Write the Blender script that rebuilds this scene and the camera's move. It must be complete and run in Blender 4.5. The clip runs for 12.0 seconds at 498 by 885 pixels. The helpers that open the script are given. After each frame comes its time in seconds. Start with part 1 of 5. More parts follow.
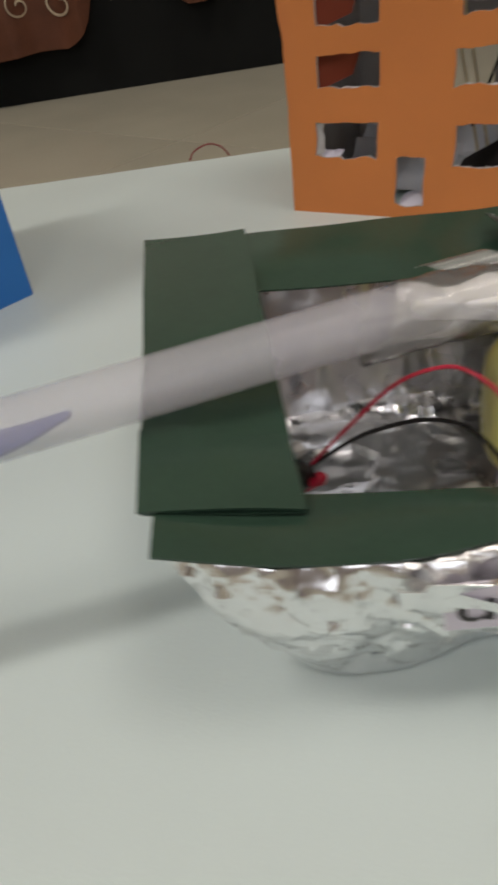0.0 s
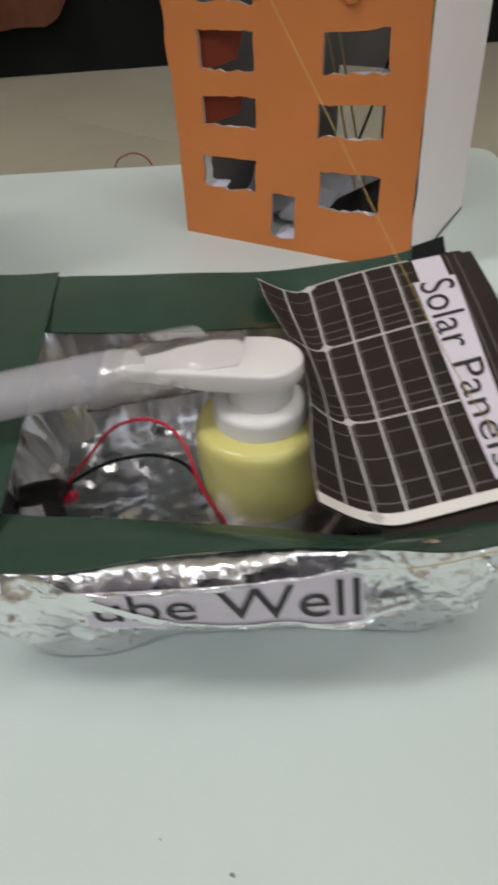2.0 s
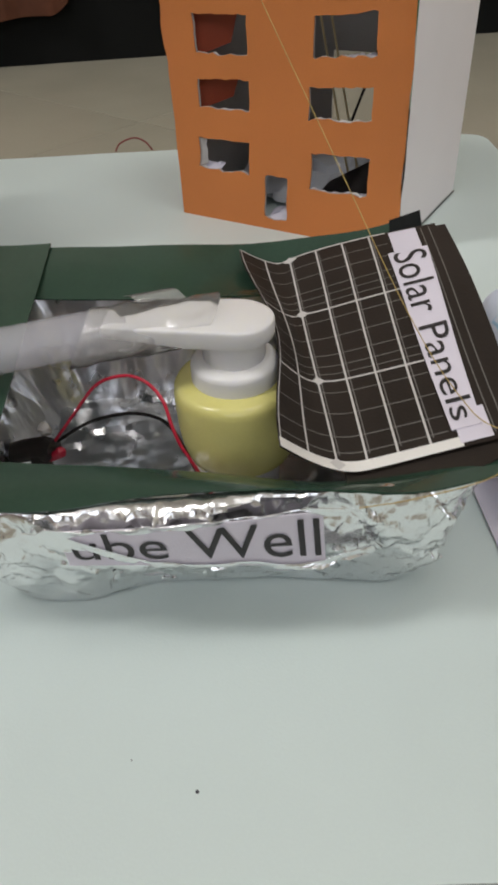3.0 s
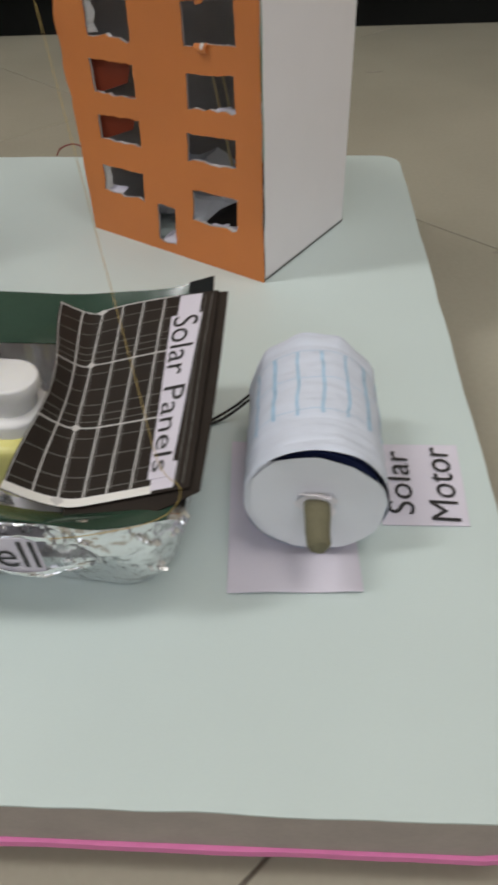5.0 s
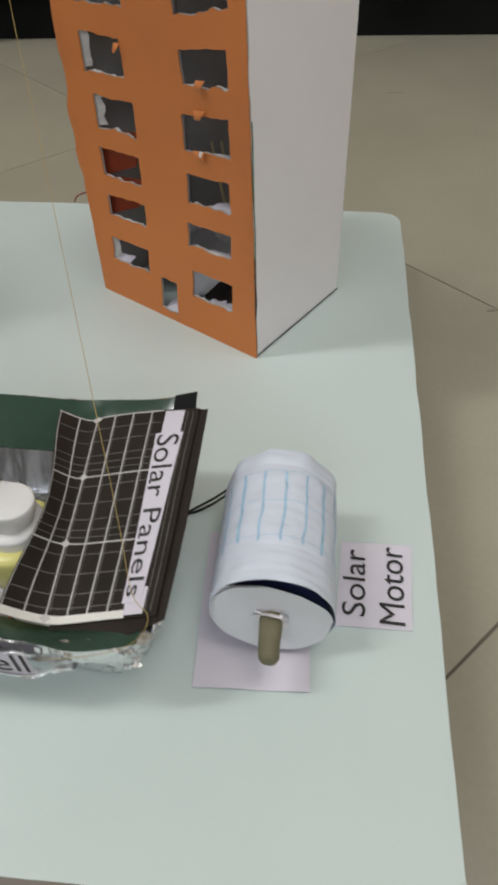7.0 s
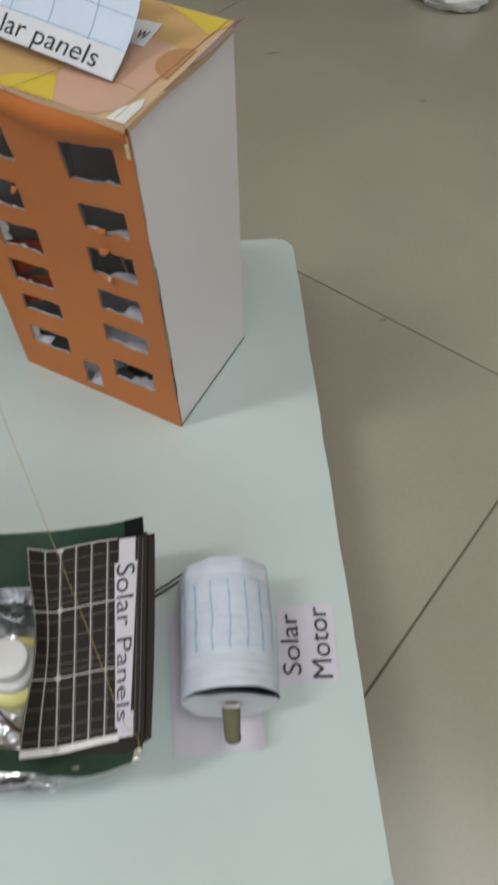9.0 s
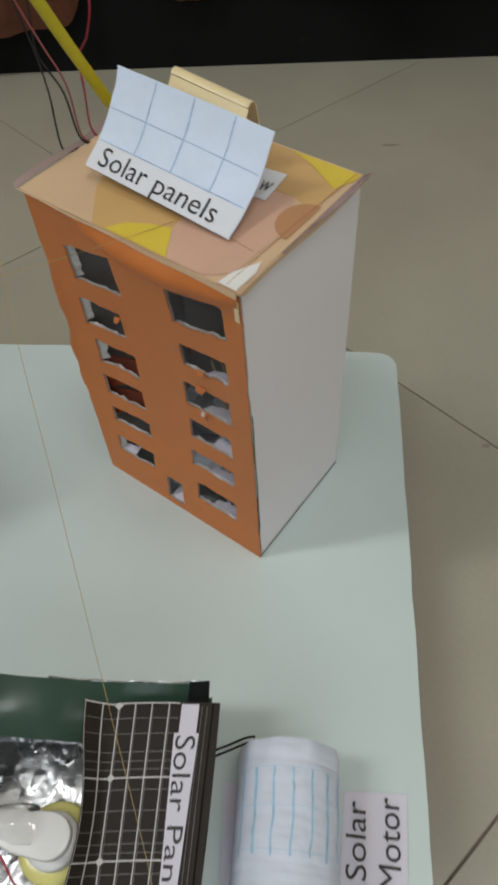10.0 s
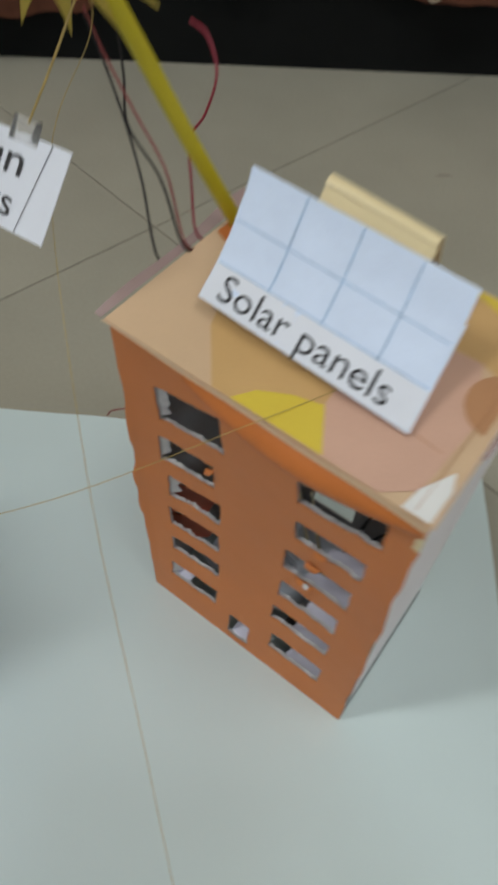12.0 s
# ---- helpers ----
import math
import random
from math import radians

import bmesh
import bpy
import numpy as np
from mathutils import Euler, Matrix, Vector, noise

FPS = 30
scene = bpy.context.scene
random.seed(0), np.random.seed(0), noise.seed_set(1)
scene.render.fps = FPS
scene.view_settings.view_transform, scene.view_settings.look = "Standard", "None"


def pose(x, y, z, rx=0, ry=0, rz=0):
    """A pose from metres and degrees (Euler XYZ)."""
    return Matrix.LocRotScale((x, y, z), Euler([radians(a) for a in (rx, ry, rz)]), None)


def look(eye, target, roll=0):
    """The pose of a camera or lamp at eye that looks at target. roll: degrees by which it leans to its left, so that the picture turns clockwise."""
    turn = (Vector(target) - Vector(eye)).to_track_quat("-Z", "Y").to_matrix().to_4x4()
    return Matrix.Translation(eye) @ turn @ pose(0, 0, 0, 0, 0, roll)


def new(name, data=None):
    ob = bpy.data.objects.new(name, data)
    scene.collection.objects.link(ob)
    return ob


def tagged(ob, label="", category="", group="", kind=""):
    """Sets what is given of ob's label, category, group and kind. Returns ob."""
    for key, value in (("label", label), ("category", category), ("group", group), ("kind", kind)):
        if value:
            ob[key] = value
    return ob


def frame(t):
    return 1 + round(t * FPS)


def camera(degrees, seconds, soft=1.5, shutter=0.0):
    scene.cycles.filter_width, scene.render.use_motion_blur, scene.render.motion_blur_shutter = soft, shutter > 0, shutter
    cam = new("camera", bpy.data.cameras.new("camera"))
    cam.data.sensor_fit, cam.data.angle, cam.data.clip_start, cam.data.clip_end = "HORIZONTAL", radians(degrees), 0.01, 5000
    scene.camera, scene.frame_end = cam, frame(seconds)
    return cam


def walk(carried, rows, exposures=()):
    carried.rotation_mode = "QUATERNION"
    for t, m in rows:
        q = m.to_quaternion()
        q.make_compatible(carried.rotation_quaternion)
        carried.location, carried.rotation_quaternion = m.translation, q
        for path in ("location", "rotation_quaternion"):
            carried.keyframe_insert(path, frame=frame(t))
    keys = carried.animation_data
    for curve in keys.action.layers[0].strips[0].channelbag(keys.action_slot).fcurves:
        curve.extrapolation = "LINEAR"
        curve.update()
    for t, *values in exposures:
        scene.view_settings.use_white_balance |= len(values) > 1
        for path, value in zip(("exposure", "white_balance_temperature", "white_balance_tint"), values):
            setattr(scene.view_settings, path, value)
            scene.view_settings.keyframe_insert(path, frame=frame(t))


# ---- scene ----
cam = camera(40.3, 12.0, 3.2, 0.8)
PATH = [
    (0, (0.058, 0.029, 0.125), (-0.271, 1.585, -1.087), -8.5),
    (0.5, (0.078, 0.025, 0.13), (-0.214, 1.583, -1.09), -7.2),
    (1, (0.089, 0.026, 0.136), (-0.226, 1.564, -1.102), -6.1),
    (1.5, (0.104, 0.017, 0.141), (-0.188, 1.56, -1.098), -4.1),
    (2, (0.123, 0.019, 0.151), (-0.163, 1.544, -1.111), -3.4),
    (2.5, (0.133, 0.013, 0.15), (-0.133, 1.53, -1.127), -2.5),
    (2.7, (0.132, 0.01, 0.149), (-0.156, 1.527, -1.121), -3.0),
    (4.3, (0.179, 0.003, 0.172), (-0.192, 1.441, -1.168), -2.5),
    (4.5, (0.192, 0.004, 0.186), (-0.193, 1.431, -1.161), -1.7),
    (5, (0.219, 0.002, 0.197), (-0.128, 1.427, -1.164), -1.4),
    (5.5, (0.232, 0.012, 0.212), (-0.112, 1.435, -1.15), -0.6),
    (6, (0.244, 0.02, 0.22), (-0.116, 1.41, -1.173), -0.3),
    (6.5, (0.253, 0.018, 0.248), (-0.148, 1.363, -1.177), -1.6),
    (6.7, (0.247, 0.019, 0.255), (-0.16, 1.373, -1.16), -1.3),
    (8.3, (0.219, 0.044, 0.307), (-0.043, 1.282, -1.241), 1.0),
    (8.5, (0.223, 0.039, 0.336), (0.035, 1.269, -1.229), -1.4),
    (9, (0.225, 0.068, 0.374), (0.095, 1.219, -1.256), -0.7),
    (9.5, (0.216, 0.097, 0.368), (0.031, 1.292, -1.225), -0.6),
    (10, (0.208, 0.129, 0.389), (-0.158, 1.338, -1.162), -3.0),
    (10.5, (0.2, 0.134, 0.384), (-0.18, 1.341, -1.164), -2.7),
    (11, (0.163, 0.158, 0.405), (-0.163, 1.365, -1.157), 1.4),
    (11.5, (0.151, 0.195, 0.412), (-0.183, 1.419, -1.134), 2.6),
    (12, (0.116, 0.225, 0.384), (-0.154, 1.404, -1.209), 3.1),
]
walk(cam, [(t, look(eye, target, roll)) for t, eye, target, roll in PATH], [(0, -0.03, 6900, 14), (1.0, 0.07, 6620, 13), (2.5, 0.08, 6520, 12), (4.5, 0.01, 6460, 11), (6.5, 0.07, 6450, 9.5), (8.5, -0.06, 6250, 8.5), (10.0, -0.16, 6270, 7.5), (11.0, -0.16, 6250, 8.5), (12.0, -0.12, 6050, 7)])

# ---- world, lights ----
world = bpy.data.worlds.new("world")
scene.world = world
world.use_nodes = True
sky = world.node_tree.nodes.new("ShaderNodeTexSky")
sky.sky_type, sky.sun_disc, sky.sun_elevation, sky.sun_rotation = "NISHITA", False, radians(35), radians(-60)
world.node_tree.links.new(sky.outputs[0], world.node_tree.nodes["Background"].inputs[0])
world.node_tree.nodes["Background"].inputs[1].default_value = 0.1


def area(name, m, sx, sy, power, colour):
    d = bpy.data.lights.new(name, "AREA")
    d.shape, d.size, d.size_y, d.energy, d.color = "RECTANGLE", sx, sy, power, colour
    ob = new(name, d)
    ob.matrix_world = m
    return ob


# Unseen tube, placed from the direction of the shadows.
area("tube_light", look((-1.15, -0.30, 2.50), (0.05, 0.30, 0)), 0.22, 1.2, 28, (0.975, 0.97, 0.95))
# Unseen overhead fill, added in place of light bounced off the ceiling.
area("ceiling_fill", look((0.75, 0.10, 2.60), (0.30, 0.35, 0)), 1.0, 1.0, 18, (1.0, 0.97, 0.93))
# Daylight fill from the south, set in an opening that is assumed.
area("south_fill", look((0.60, -2.02, 1.55), (0.35, 0.4, 0.9)), 2.3, 1.35, 19, (0.95, 0.97, 0.98))


# ---- materials ----
def mat(name, colour, rough=0.6, metal=0.0, var=0.08, scale=30.0, bump=0.15, bscale=900.0, spec=0.5, trans=0.0, sss=0.0, coat=0.0, ripple=0.0, rscale=60.0, alpha=1.0):
    """Principled surface with broad and fine mottling of its colour and two scales of relief."""
    m = bpy.data.materials.new(name)
    m.use_nodes = True
    nt = m.node_tree
    n, l = nt.nodes, nt.links
    p = n["Principled BSDF"]
    tc = n.new("ShaderNodeTexCoord")
    a, b = n.new("ShaderNodeTexNoise"), n.new("ShaderNodeTexNoise")
    a.inputs["Scale"].default_value, a.inputs["Detail"].default_value = scale, 3
    b.inputs["Scale"].default_value, b.inputs["Detail"].default_value = bscale, 2
    for t in (a, b):
        l.new(tc.outputs["Object"], t.inputs["Vector"])
    add = n.new("ShaderNodeMath")
    add.operation = "MULTIPLY_ADD"
    l.new(b.outputs[0], add.inputs[0])
    add.inputs[1].default_value = 0.35
    l.new(a.outputs[0], add.inputs[2])
    ramp = n.new("ShaderNodeMapRange")
    ramp.inputs[1].default_value, ramp.inputs[2].default_value = 0.35, 1.0
    ramp.inputs[3].default_value, ramp.inputs[4].default_value = 1 - var, 1 + var
    l.new(add.outputs[0], ramp.inputs[0])
    mul = n.new("ShaderNodeVectorMath")
    mul.operation = "SCALE"
    mul.inputs[0].default_value = colour
    l.new(ramp.outputs[0], mul.inputs["Scale"])
    l.new(mul.outputs[0], p.inputs["Base Color"])
    rr = n.new("ShaderNodeMapRange")
    rr.inputs[3].default_value, rr.inputs[4].default_value = max(0.02, rough - 0.12 * rough), min(1, rough + 0.2 * rough)
    l.new(a.outputs[0], rr.inputs[0])
    l.new(rr.outputs[0], p.inputs["Roughness"])
    bp = n.new("ShaderNodeBump")
    bp.inputs["Strength"].default_value, bp.inputs["Distance"].default_value = bump, 0.0004
    l.new(b.outputs[0], bp.inputs["Height"])
    if ripple:
        r = n.new("ShaderNodeTexNoise")
        r.inputs["Scale"].default_value, r.inputs["Detail"].default_value = rscale, 2
        l.new(tc.outputs["Object"], r.inputs["Vector"])
        b2 = n.new("ShaderNodeBump")
        b2.inputs["Strength"].default_value, b2.inputs["Distance"].default_value = ripple, 0.004
        l.new(r.outputs[0], b2.inputs["Height"])
        l.new(b2.outputs[0], bp.inputs["Normal"])
    l.new(bp.outputs[0], p.inputs["Normal"])
    p.inputs["Metallic"].default_value = metal
    p.inputs["Specular IOR Level"].default_value = spec
    p.inputs["Transmission Weight"].default_value = trans
    p.inputs["Subsurface Weight"].default_value = sss
    p.inputs["Subsurface Radius"].default_value = (0.01, 0.01, 0.006)
    p.inputs["Coat Weight"].default_value = coat
    p.inputs["Alpha"].default_value = alpha
    return m


def film(name, tint, clear, rough):
    """Clear plastic film: see-through with gloss that grows towards grazing angles."""
    m = bpy.data.materials.new(name)
    m.use_nodes = True
    n, l = m.node_tree.nodes, m.node_tree.links
    p, out = n["Principled BSDF"], n["Material Output"]
    p.inputs["Base Color"].default_value = (*tint, 1)
    p.inputs["Roughness"].default_value = rough
    t = n.new("ShaderNodeBsdfTransparent")
    mix = n.new("ShaderNodeMixShader")
    mix.inputs[0].default_value = clear
    l.new(p.outputs[0], mix.inputs[1])
    l.new(t.outputs[0], mix.inputs[2])
    g = n.new("ShaderNodeBsdfGlossy")
    g.inputs["Roughness"].default_value = rough
    f = n.new("ShaderNodeFresnel")
    f.inputs[0].default_value = 1.24
    m2 = n.new("ShaderNodeMixShader")
    l.new(f.outputs[0], m2.inputs[0])
    l.new(mix.outputs[0], m2.inputs[1])
    l.new(g.outputs[0], m2.inputs[2])
    l.new(m2.outputs[0], out.inputs[0])
    return m


MINT = mat("mint_chart_paper", (0.605, 0.69, 0.668), 0.42, var=0.04, scale=9, bump=0.12, bscale=1400, ripple=0.25, rscale=9)
FOAM = mat("foam_edge", (0.42, 0.37, 0.33), 0.85, var=0.12, scale=60, bump=0.5, bscale=500)
PINK = mat("pink_sheet", (0.80, 0.22, 0.48), 0.5, var=0.06)
TILE = mat("floor_tile", (0.385, 0.360, 0.283), 0.22, var=0.10, scale=5, bump=0.03, bscale=260, spec=0.45)
GROUT = mat("grout", (0.16, 0.135, 0.105), 0.9, var=0.2, scale=80)
ORANGE = mat("orange_card", (0.615, 0.198, 0.047), 0.52, var=0.07, scale=22, bump=0.2, bscale=1200, ripple=0.25, rscale=35)
DEEPORANGE = mat("orange_fold", (0.56, 0.165, 0.030), 0.5, var=0.12, scale=40)
REDCARD = mat("red_card", (0.36, 0.060, 0.02), 0.6, var=0.1, scale=50)
WHITECARD = mat("white_card", (0.84, 0.80, 0.82), 0.55, var=0.035, scale=14, bump=0.12, bscale=1300, ripple=0.15, rscale=20)
GREYCARD = mat("grey_board_inside", (0.46, 0.43, 0.41), 0.8, var=0.12, scale=40, bump=0.3)
TORN = mat("torn_paper_edge", (0.64, 0.61, 0.58), 0.9, var=0.08, scale=300, bump=0.6, bscale=1500)
PAPER = mat("white_paper", (0.74, 0.75, 0.79), 0.6, var=0.035, scale=35, bump=0.15, bscale=1300, ripple=0.2, rscale=40)
LILAC = mat("lilac_white_paper", (0.70, 0.66, 0.74), 0.6, var=0.04, scale=30, bump=0.15, bscale=1300)
BLUEPAPER = mat("pale_blue_paper", (0.66, 0.74, 0.88), 0.6, var=0.06, scale=45, bump=0.2, bscale=1200, ripple=0.35, rscale=70)
INK = mat("black_ink", (0.025, 0.023, 0.024), 0.5, var=0.15, scale=400, bump=0.0)
PENBLUE = mat("blue_pen", (0.30, 0.44, 0.60), 0.6, var=0.35, scale=160, bump=0.0)
BLUEINK = mat("blue_ink", (0.40, 0.60, 0.77), 0.6, var=0.2, scale=200, bump=0.0)
GREEN = mat("dark_green_tape", (0.030, 0.062, 0.042), 0.15, var=0.14, scale=40, bump=0.04, bscale=600, spec=0.42, ripple=0.10, rscale=34)
STRIPGREEN = mat("green_paper_edge", (0.04, 0.17, 0.095), 0.5)
FOIL = mat("aluminium_foil", (0.84, 0.845, 0.85), 0.24, metal=1.0, var=0.06, scale=80, bump=0.05, bscale=500, ripple=0.10, rscale=110)
FN, FLK = FOIL.node_tree.nodes, FOIL.node_tree.links
prior = next(k for k in FN if k.bl_idname == "ShaderNodeBump" and not k.inputs["Normal"].is_linked)
for cell, deep in ((120, 0.0009), (290, 0.0005)):
    vor, crumple_bump = FN.new("ShaderNodeTexVoronoi"), FN.new("ShaderNodeBump")
    vor.inputs["Scale"].default_value = cell
    FLK.new(next(k for k in FN if k.bl_idname == "ShaderNodeTexCoord").outputs["Object"], vor.inputs["Vector"])
    crumple_bump.inputs["Strength"].default_value, crumple_bump.inputs["Distance"].default_value = 0.85, deep
    FLK.new(vor.outputs["Distance"], crumple_bump.inputs["Height"])
    FLK.new(crumple_bump.outputs[0], prior.inputs["Normal"])
    prior = crumple_bump
INNERFOIL = mat("smoothed_foil", (0.80, 0.805, 0.83), 0.27, metal=1.0, var=0.10, scale=60, bump=0.05, bscale=400, ripple=0.16, rscale=95)
WHITEPLASTIC = mat("white_plastic", (0.78, 0.77, 0.76), 0.32, var=0.025, scale=50, bump=0.04, sss=0.15)
YELLOWBOTTLE = mat("pale_yellow_plastic", (0.73, 0.68, 0.25), 0.24, var=0.06, scale=60, bump=0.03, sss=0.3, spec=0.45)
REDWIRE = mat("red_wire", (0.50, 0.015, 0.045), 0.35, var=0.05)
CRIMSONWIRE = mat("crimson_wire", (0.26, 0.016, 0.035), 0.45, var=0.08)
DARKREDWIRE = mat("dull_red_wire", (0.20, 0.035, 0.03), 0.45, var=0.1)
BLACKWIRE = mat("black_wire", (0.014, 0.012, 0.011), 0.5, var=0.1, spec=0.2)
BLACKTAPE = mat("black_tape", (0.02, 0.016, 0.015), 0.4, var=0.2, scale=200, bump=0.4, bscale=500)
BLACKGLOSS = mat("glossy_black_tape", (0.010, 0.011, 0.011), 0.45, var=0.2, scale=120, bump=0.15, bscale=300, spec=0.06, ripple=0.2, rscale=60)
CELL = mat("printed_cell_black", (0.028, 0.022, 0.018), 0.50, var=0.2, scale=60, bump=0.12, bscale=1200, spec=0.14)
LINEINK = mat("printed_white_line", (0.58, 0.56, 0.54), 0.5, var=0.05)
FAINTINK = mat("printed_faint_line", (0.15, 0.14, 0.128), 0.5, var=0.2, scale=250)
NAVY = mat("navy_tube", (0.012, 0.02, 0.075), 0.45, var=0.2)
CLAY = mat("olive_clay", (0.16, 0.145, 0.085), 0.75, var=0.2, scale=160, bump=0.6, bscale=900)
CREAM = mat("cream_box_card", (0.66, 0.455, 0.275), 0.38, var=0.06, scale=25, coat=0.2, ripple=0.2, rscale=30)
PALEYELLOW = mat("pale_yellow_card", (0.78, 0.64, 0.36), 0.35, var=0.05, coat=0.25)
ROOFPINK = mat("dusty_pink_print", (0.64, 0.39, 0.28), 0.38, var=0.07, scale=25, coat=0.2)
ROOFTAN = mat("tan_print", (0.62, 0.38, 0.15), 0.38, var=0.07, scale=25, coat=0.2)
ROOFBROWN = mat("dull_orange_print", (0.48, 0.24, 0.11), 0.38, var=0.07, scale=25, coat=0.2)
ROOFYELLOW = mat("yellow_print", (0.70, 0.52, 0.05), 0.38, var=0.06, scale=25, coat=0.2)
ROOFWHITE = mat("white_print", (0.80, 0.78, 0.74), 0.38, var=0.04, coat=0.2)
THREAD = mat("gold_thread", (0.42, 0.30, 0.09), 0.5, var=0.2, scale=500)
SUNGOLD = mat("gold_glitter_card", (0.46, 0.34, 0.045), 0.42, metal=0.25, var=0.16, scale=120, bump=0.6, bscale=1100)
SUNCORE = mat("ochre_glitter_card", (0.36, 0.235, 0.03), 0.45, metal=0.25, var=0.16, scale=120, bump=0.6, bscale=1100)
SUNRING = mat("pale_gold_cord", (0.62, 0.50, 0.20), 0.5, var=0.15, scale=300)
STICK = mat("yellow_straw", (0.50, 0.41, 0.012), 0.4, var=0.08, scale=60)
CLOTH = mat("brown_satin_cloth", (0.100, 0.036, 0.019), 0.5, spec=0.2, var=0.28, scale=28, bump=0.5, bscale=700)
SWIRL = mat("cream_embroidery", (0.42, 0.33, 0.23), 0.6, var=0.2, scale=120)
BLACKBASE = mat("black_plinth", (0.007, 0.0075, 0.007), 0.7, spec=0.12, var=0.3, scale=12)
DULLWALL = mat("dull_rose_wall_paint", (0.24, 0.19, 0.172), 0.8, var=0.06, scale=3, bump=0.2, bscale=120)
WALL = mat("wall_paint", (0.72, 0.69, 0.62), 0.8, var=0.05, scale=3, bump=0.2, bscale=120)
CEIL = mat("ceiling_paint", (0.88, 0.87, 0.845), 0.85, var=0.03, scale=2)
BLUECARD = mat("blue_card", (0.012, 0.16, 0.50), 0.5, var=0.06, scale=40)
BLUELIQUID = mat("blue_ribbon", (0.16, 0.19, 0.42), 0.4, var=0.1)
STRAW = mat("frosted_straw", (0.70, 0.69, 0.735), 0.32, var=0.03, scale=60, bump=0.08, bscale=700, alpha=0.24)
TAPE = film("clear_tape", (0.86, 0.84, 0.80), 0.84, 0.10)
FILM = film("clear_film", (0.52, 0.36, 0.34), 0.42, 0.2)
RAG = mat("white_rag", (0.72, 0.72, 0.73), 0.9, var=0.08, scale=60, bump=0.5)
SCUFF = mat("floor_scuff", (0.24, 0.21, 0.17), 0.6, var=0.3, scale=200)
SPECK = mat("dark_speck", (0.05, 0.05, 0.06), 0.8)


# ---- builders ----
def thing(name, at, label, category, group="", kind=""):
    e = new(name)
    e.empty_display_size = 0.01
    e.location = at
    return tagged(e, label, category, group, kind)


def link(name, bm, material, smooth=True):
    me = bpy.data.meshes.new(name)
    bmesh.ops.recalc_face_normals(bm, faces=bm.faces)
    bm.to_mesh(me)
    bm.free()
    for f in me.polygons:
        f.use_smooth = smooth
    if smooth:
        me.set_sharp_from_angle(angle=radians(40))
    me.materials.append(material)
    return new(name, me)


def part(name, bm, material, parent, label="", smooth=True):
    """One mesh, in place, under a thing or under a part of one."""
    ob = link(name, bm, material, smooth)
    base = parent.location if parent.type == "EMPTY" else Vector((0, 0, 0))
    ob.parent = parent
    ob.matrix_parent_inverse = Matrix.Translation(-base)
    if label:
        ob["label"] = label
    return ob


def alone(name, bm, material, label, category, group="", kind="", smooth=True):
    return tagged(link(name, bm, material, smooth), label, category, group, kind)


def sheet(fn, nu, nv, thick):
    """A thin sheet over the unit square with thickness below its surface."""
    P = [[Vector(fn(i / nu, j / nv)) for j in range(nv + 1)] for i in range(nu + 1)]
    bm = bmesh.new()
    top, bot = [], []
    for i in range(nu + 1):
        rt, rb = [], []
        for j in range(nv + 1):
            du = P[min(i + 1, nu)][j] - P[max(i - 1, 0)][j]
            dv = P[i][min(j + 1, nv)] - P[i][max(j - 1, 0)]
            k = du.cross(dv).normalized()
            rt.append(bm.verts.new(P[i][j]))
            rb.append(bm.verts.new(P[i][j] - k * thick))
        top.append(rt), bot.append(rb)
    for i in range(nu):
        for j in range(nv):
            bm.faces.new((top[i][j], top[i + 1][j], top[i + 1][j + 1], top[i][j + 1]))
            bm.faces.new((bot[i][j], bot[i][j + 1], bot[i + 1][j + 1], bot[i + 1][j]))
    for i in range(nu):
        for j in (0, nv):
            bm.faces.new((top[i][j], bot[i][j], bot[i + 1][j], top[i + 1][j]))
    for j in range(nv):
        for i in (0, nu):
            bm.faces.new((top[i][j], top[i][j + 1], bot[i][j + 1], bot[i][j]))
    return bm


def spline(pts, sub):
    pts = [Vector(p) for p in pts]
    q = [2 * pts[0] - pts[1]] + pts + [2 * pts[-1] - pts[-2]]
    out = []
    for i in range(1, len(q) - 2):
        a, b, c, d = q[i - 1:i + 3]
        for k in range(sub):
            t = k / sub
            out.append(0.5 * (2 * b + (c - a) * t + (2 * a - 5 * b + 4 * c - d) * t * t + (3 * b - a - 3 * c + d) * t ** 3))
    return out + [pts[-1]]


def tube(pts, r, seg=8, sub=6, flat=1.0, bm=None, up=(0, 0, 1)):
    """A round or flattened cord swept along a smooth line; r may be a number or a function of 0..1."""
    line = spline(pts, sub)
    bm = bm or bmesh.new()
    rings, nrm = [], Vector(up)
    for i, p in enumerate(line):
        d = (line[min(i + 1, len(line) - 1)] - line[max(i - 1, 0)]).normalized()
        nrm = (nrm - d * nrm.dot(d))
        if nrm.length < 1e-5:
            nrm = d.orthogonal()
        nrm.normalize()
        side = d.cross(nrm)
        rad = r(i / (len(line) - 1)) if callable(r) else r
        rings.append([bm.verts.new(p + side * rad * math.cos(2 * math.pi * k / seg) + nrm * rad * flat * math.sin(2 * math.pi * k / seg)) for k in range(seg)])
    for a, b in zip(rings, rings[1:]):
        for k in range(seg):
            bm.faces.new((a[k], a[(k + 1) % seg], b[(k + 1) % seg], b[k]))
    bm.faces.new(rings[0][::-1]), bm.faces.new(rings[-1])
    return bm


